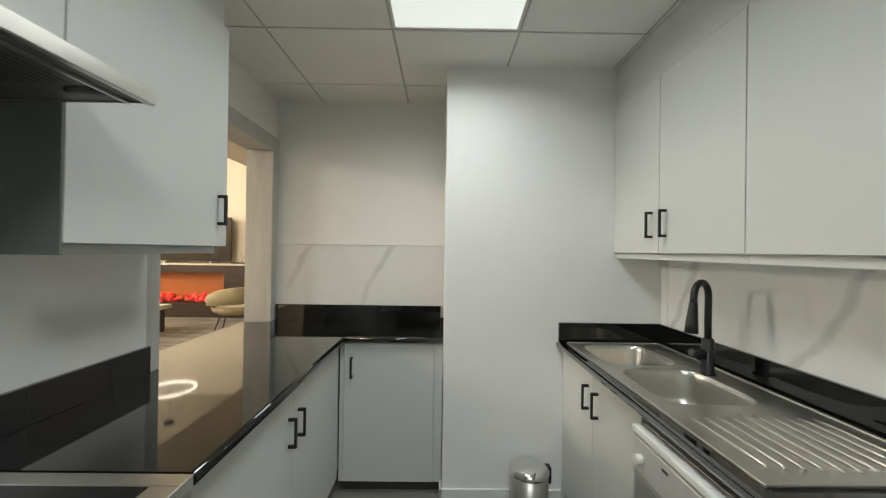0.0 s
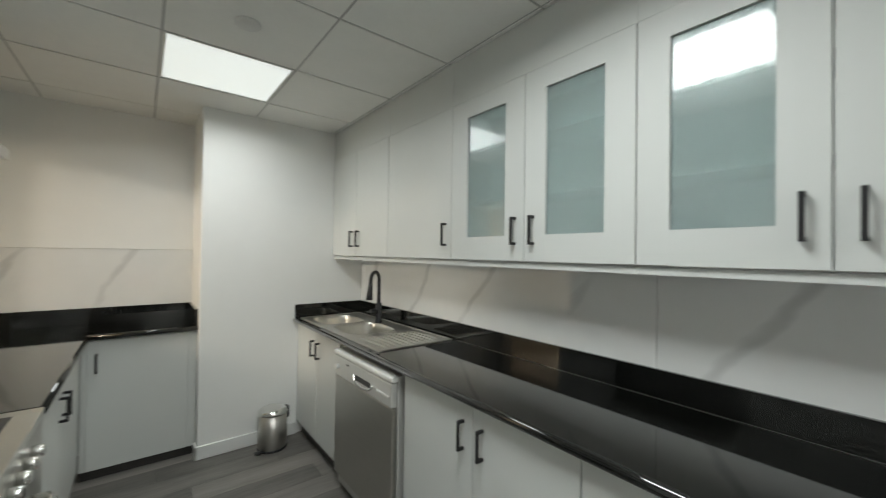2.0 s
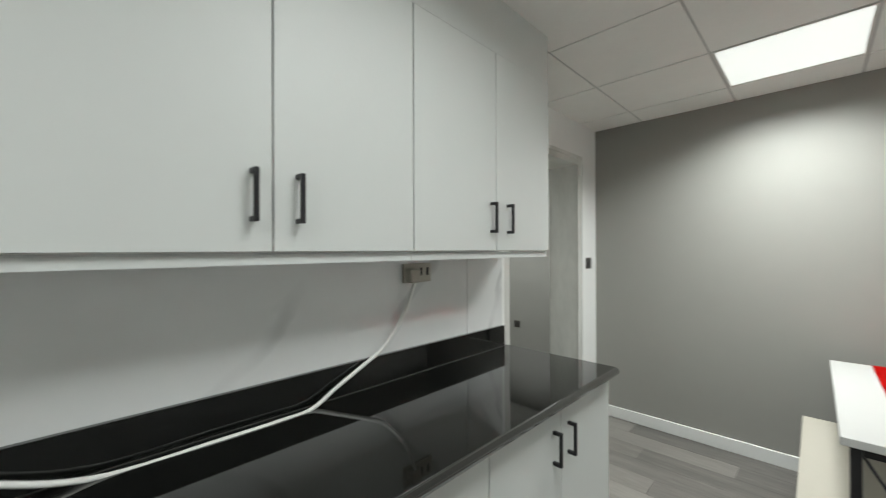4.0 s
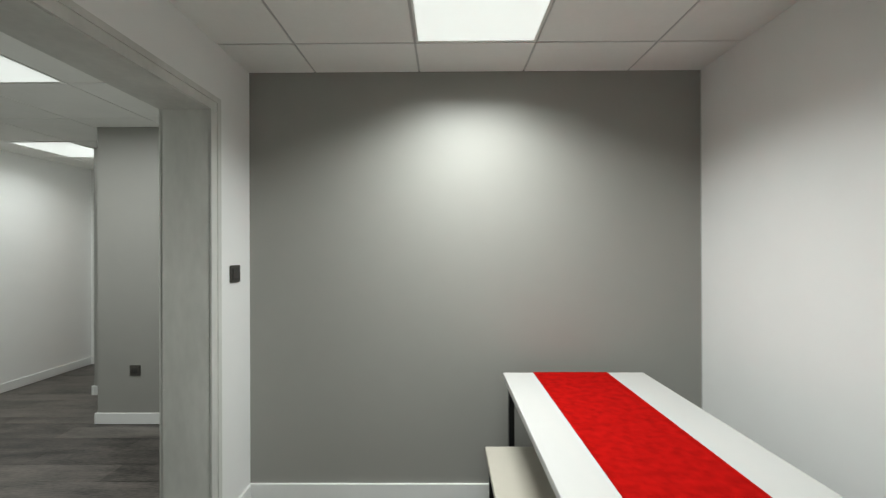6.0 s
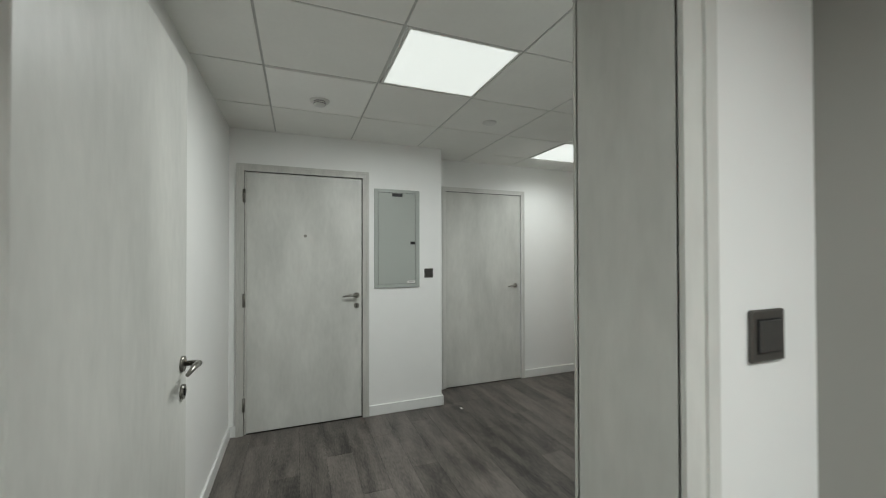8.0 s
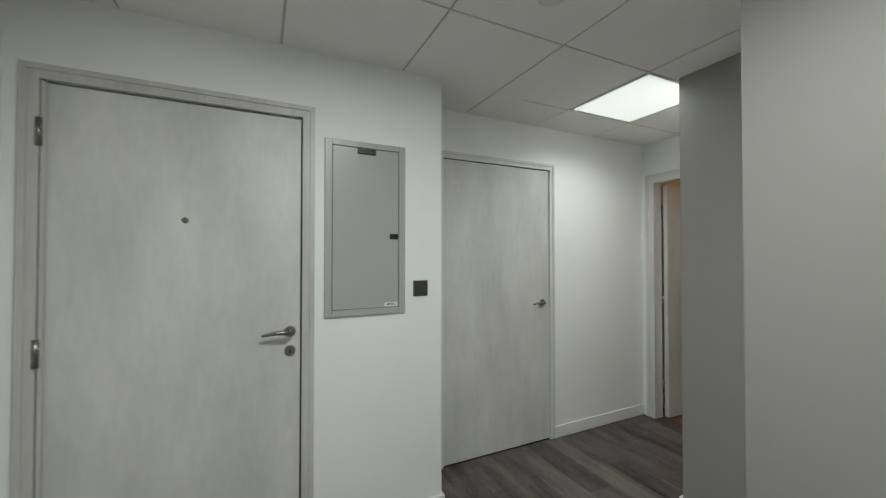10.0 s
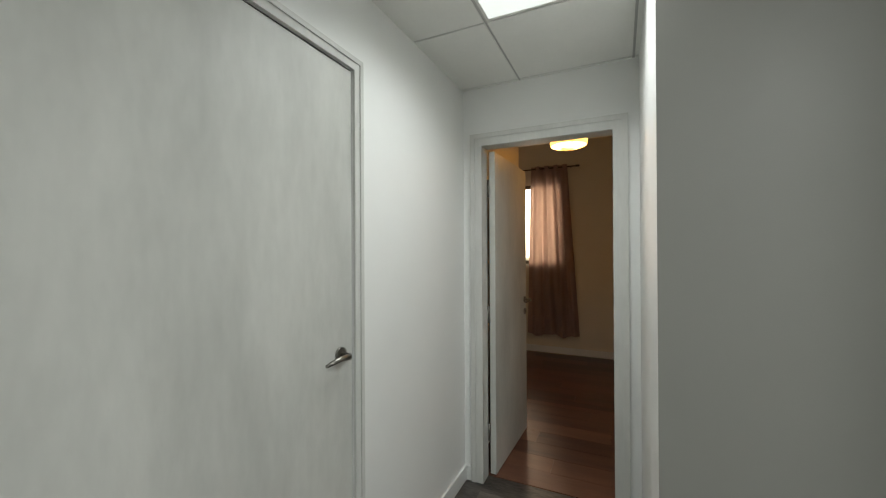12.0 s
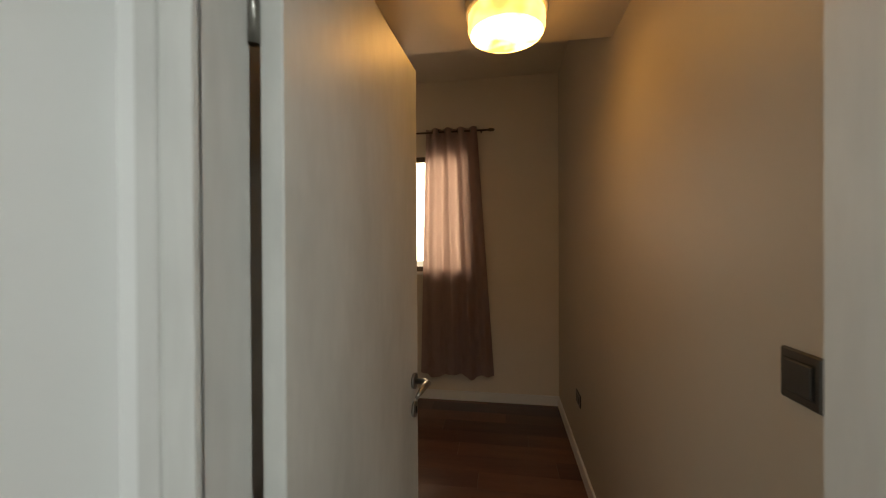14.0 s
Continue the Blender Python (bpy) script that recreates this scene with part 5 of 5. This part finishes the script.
fp = thing("media_console", -4.3, 8.78, 0, "dark walnut media console with an electric fireplace", "console")
part("body", box(B(), -5.9, -3.25, 8.62, 8.995, 0.0, 0.30, r=0.004), WALNUT, fp)
part("upper_body", box(B(), -5.9, -3.25, 8.62, 8.995, 0.92, 1.075, r=0.004), WALNUT, fp)
part("side_panel", box(B(), -3.72, -3.25, 8.62, 8.995, 0.301, 0.919), WALNUT, fp)
part("side_panel", box(B(), -5.9, -5.75, 8.62, 8.995, 0.301, 0.919), WALNUT, fp)
part("top", box(B(), -5.93, -3.22, 8.60, 8.997, 1.0755, 1.115, r=0.003), MTOP, fp, "pale stone top")
fire = part("fire_back", box(B(), -5.749, -3.721, 8.90, 8.995, 0.301, 0.919), FLAME, fp, "glowing orange fire glass")
bm = B()
rnd = random.Random(4)
for i in range(90):
    x, y, r = rnd.uniform(-5.70, -3.78), rnd.uniform(8.68, 8.86), rnd.uniform(0.03, 0.06)
    q = bmesh.ops.create_icosphere(bm, subdivisions=1, radius=r, matrix=Matrix.Translation((x, y, 0.33 + rnd.uniform(0, 0.12))))
    for v in q["verts"]:
        v.co += Vector((rnd.uniform(-1, 1), rnd.uniform(-1, 1), rnd.uniform(-1, 1))) * r * 0.35
part("ember_bed", bm, EMBER, fp, "glowing red ember bed")
tv = thing("television", -4.35, 8.8, 1.115, "black flat television standing on the console", "television")
part("screen", box(B(), -5.35, -3.68, 8.80, 8.835, 1.165, 2.09, r=0.006), SCREEN, tv)
for x in (-5.0, -4.05):
    part("foot", box(B(), x - 0.02, x + 0.02, 8.68, 8.93, 1.1155, 1.165, r=0.004), SILVER, tv)
orn = thing("candle_stand", -3.42, 8.75, 1.115, "small pale figure ornament on a dark tray", "ornament")
part("tray", box(B(), -3.62, -3.27, 8.68, 8.85, 1.1155, 1.135, r=0.004), BLACK, orn)
part("figure", tube(B(), [(-3.42, 8.76, 1.135), (-3.44, 8.76, 1.20), (-3.40, 8.76, 1.26), (-3.45, 8.76, 1.31), (-3.47, 8.76, 1.36)], [0.022, 0.014, 0.02, 0.012, 0.022], 10), SEATC, orn)


def tub_chair(x, y, turn):
    """A velvet tub chair with an open ring back on thin black legs, facing away along +y before turning."""
    c = thing("tub_chair", 0, 0, 0, "beige velvet tub chair with an open ring back", "chair", "tub chairs")
    part("seat", lathe(B(), [(0.0, 0.40), (0.27, 0.40), (0.305, 0.43), (0.305, 0.465), (0.27, 0.49), (0.0, 0.495)], 0, 0.02, 28), SEATC, c, "round cream seat")
    bm = B()
    n = 36
    rings = []
    for k in range(n + 1):
        a = math.radians(-205 + 230 * k / n)
        e = math.sin(math.pi * k / n)
        base, top_ = 0.40 + 0.10 * (1 - e), 0.56 + 0.26 * e
        r0 = 0.36 + 0.03 * e
        ring = []
        for f, w in ((0.0, 0.0), (0.0, 0.05), (0.5, 0.055), (1.0, 0.045), (1.06, 0.02), (1.0, -0.005), (0.5, -0.005)):
            zz = base + 0.16 * e + (top_ - base - 0.16 * e) * f if f else base + 0.16 * e
            rr = r0 + w + 0.05 * f * e
            ring.append(bm.verts.new((rr * math.cos(a), rr * math.sin(a), zz)))
        rings.append(ring)
    for p, q in zip(rings, rings[1:]):
        for i in range(7):
            bm.faces.new((p[i], p[(i + 1) % 7], q[(i + 1) % 7], q[i])).smooth = True
    bm.faces.new(rings[0])
    bm.faces.new(rings[-1][::-1])
    part("backrest", bm, VELVET, c)
    part("shell", lathe(B(), [(0.0, 0.36), (0.24, 0.36), (0.34, 0.42), (0.365, 0.50), (0.35, 0.50), (0.33, 0.43), (0.0, 0.39)], 0, 0, 28), VELVET, c)
    for sx in (-1, 1):
        for sy in (-1, 1):
            part("leg", tube(B(), [(sx * 0.17, sy * 0.17, 0.38), (sx * 0.28, sy * 0.27, 0.0)], [0.011, 0.008], 10), BLACK, c)
    c.matrix_basis = pose(x, y, 0, 0, 0, turn)
    return c


ch = tub_chair(-2.62, 7.05, 40)
copy_thing(ch, pose(-3.95, 5.75, 0, 0, 0, -150))
ot_ = thing("coffee_table", -4.25, 6.9, 0, "low cream coffee table on the rug", "table")
part("tabletop", box(B(), -4.75, -3.85, 6.6, 7.3, 0.40, 0.47, r=0.01, seg=2), SEATC, ot_)
for x in (-4.68, -3.98):
    for y in (6.67, 7.17):
        part("leg", box(B(), x, x + 0.06, y, y + 0.06, 0.013, 0.3995), WALNUT, ot_)
rg = thing("rug", -3.7, 6.9, 0, "grey and brown striped rug", "rug")
part("weave", box(B(), -5.4, -2.0, 5.5, 8.3, 0.0005, 0.012, r=0.003), RUG, rg)
rl = thing("ring_lamp", -4.08, 7.6, 2.95, "round ring lamp hung from the living room ceiling", "pendant lamp")
WARMLED = glow("warm_led", (1.0, 0.90, 0.74), 4.0)
bm = B()
tube(bm, [(-4.08 + 0.40 * math.cos(2 * math.pi * k / 48), 7.6 + 0.40 * math.sin(2 * math.pi * k / 48), 2.985) for k in range(49)], 0.025, 10, False)
part("ring", bm, WARMLED, rl, "glowing warm ring")
part("canopy", lathe(B(), [(0.0, HIGH - 0.03), (0.08, HIGH - 0.03), (0.08, HIGH)], -4.08, 7.6, 24), BLACK, rl)
for k in range(3):
    a = 2 * math.pi * k / 3
    part("wire", tube(B(), [(-4.08 + 0.40 * math.cos(a), 7.6 + 0.40 * math.sin(a), 3.0), (-4.08, 7.6, HIGH - 0.03)], 0.002, 6), BLACK, rl)
dl = thing("downlight", -1.9, 6.2, 2.92, "small round recessed downlight", "downlight")
part("rim", lathe(B(), [(0.06, 2.912), (0.085, 2.912), (0.085, 2.92)], -1.9, 6.2, 24), PLASTICW, dl)


# ---------- floor planks, one by one ----------
def planks(rects, mat, width=0.184, length=1.22):
    meshes = {}
    for x0, x1, y0, y1 in rects:
        y = math.floor(y0 / width) * width
        while y < y1:
            a, b = max(y, y0), min(y + width, y1)
            off = (round(y / width) * 0.43) % 1.0 * length
            x = math.floor(x0 / length) * length - length + off
            while x < x1:
                c, d = max(x, x0), min(x + length, x1)
                if d - c > 0.02 and b - a > 0.01:
                    key = (round(d - c, 3), round(b - a, 3), mat.name)
                    if key not in meshes:
                        bm = bmesh.new()
                        box(bm, 0.0007, d - c - 0.0007, 0.0007, b - a - 0.0007, -0.006, 0.0)
                        bmesh.ops.recalc_face_normals(bm, faces=bm.faces[:])
                        me = bpy.data.meshes.new("plank")
                        bm.to_mesh(me)
                        bm.free()
                        me.materials.append(mat)
                        meshes[key] = me
                    ob = new("plank", meshes[key])
                    ob.parent = floor
                    ob.location = (c, a, 0)
                x += length
            y += width


planks([(-0.43, 2.03, -2.40, 3.48), (-0.43, 2.22, -4.07, -2.40)], VINYLK)
planks([(2.22, 5.26, -5.03, -2.595), (5.26, 5.65, -5.03, -4.432), (4.012, 5.65, -5.665, -5.03), (4.634, 5.65, -6.80, -5.665)], VINYL)
planks([(4.635, 5.65, -8.18, -6.80), (4.635, 7.2, -10.0, -8.18)], VINYLWARM)
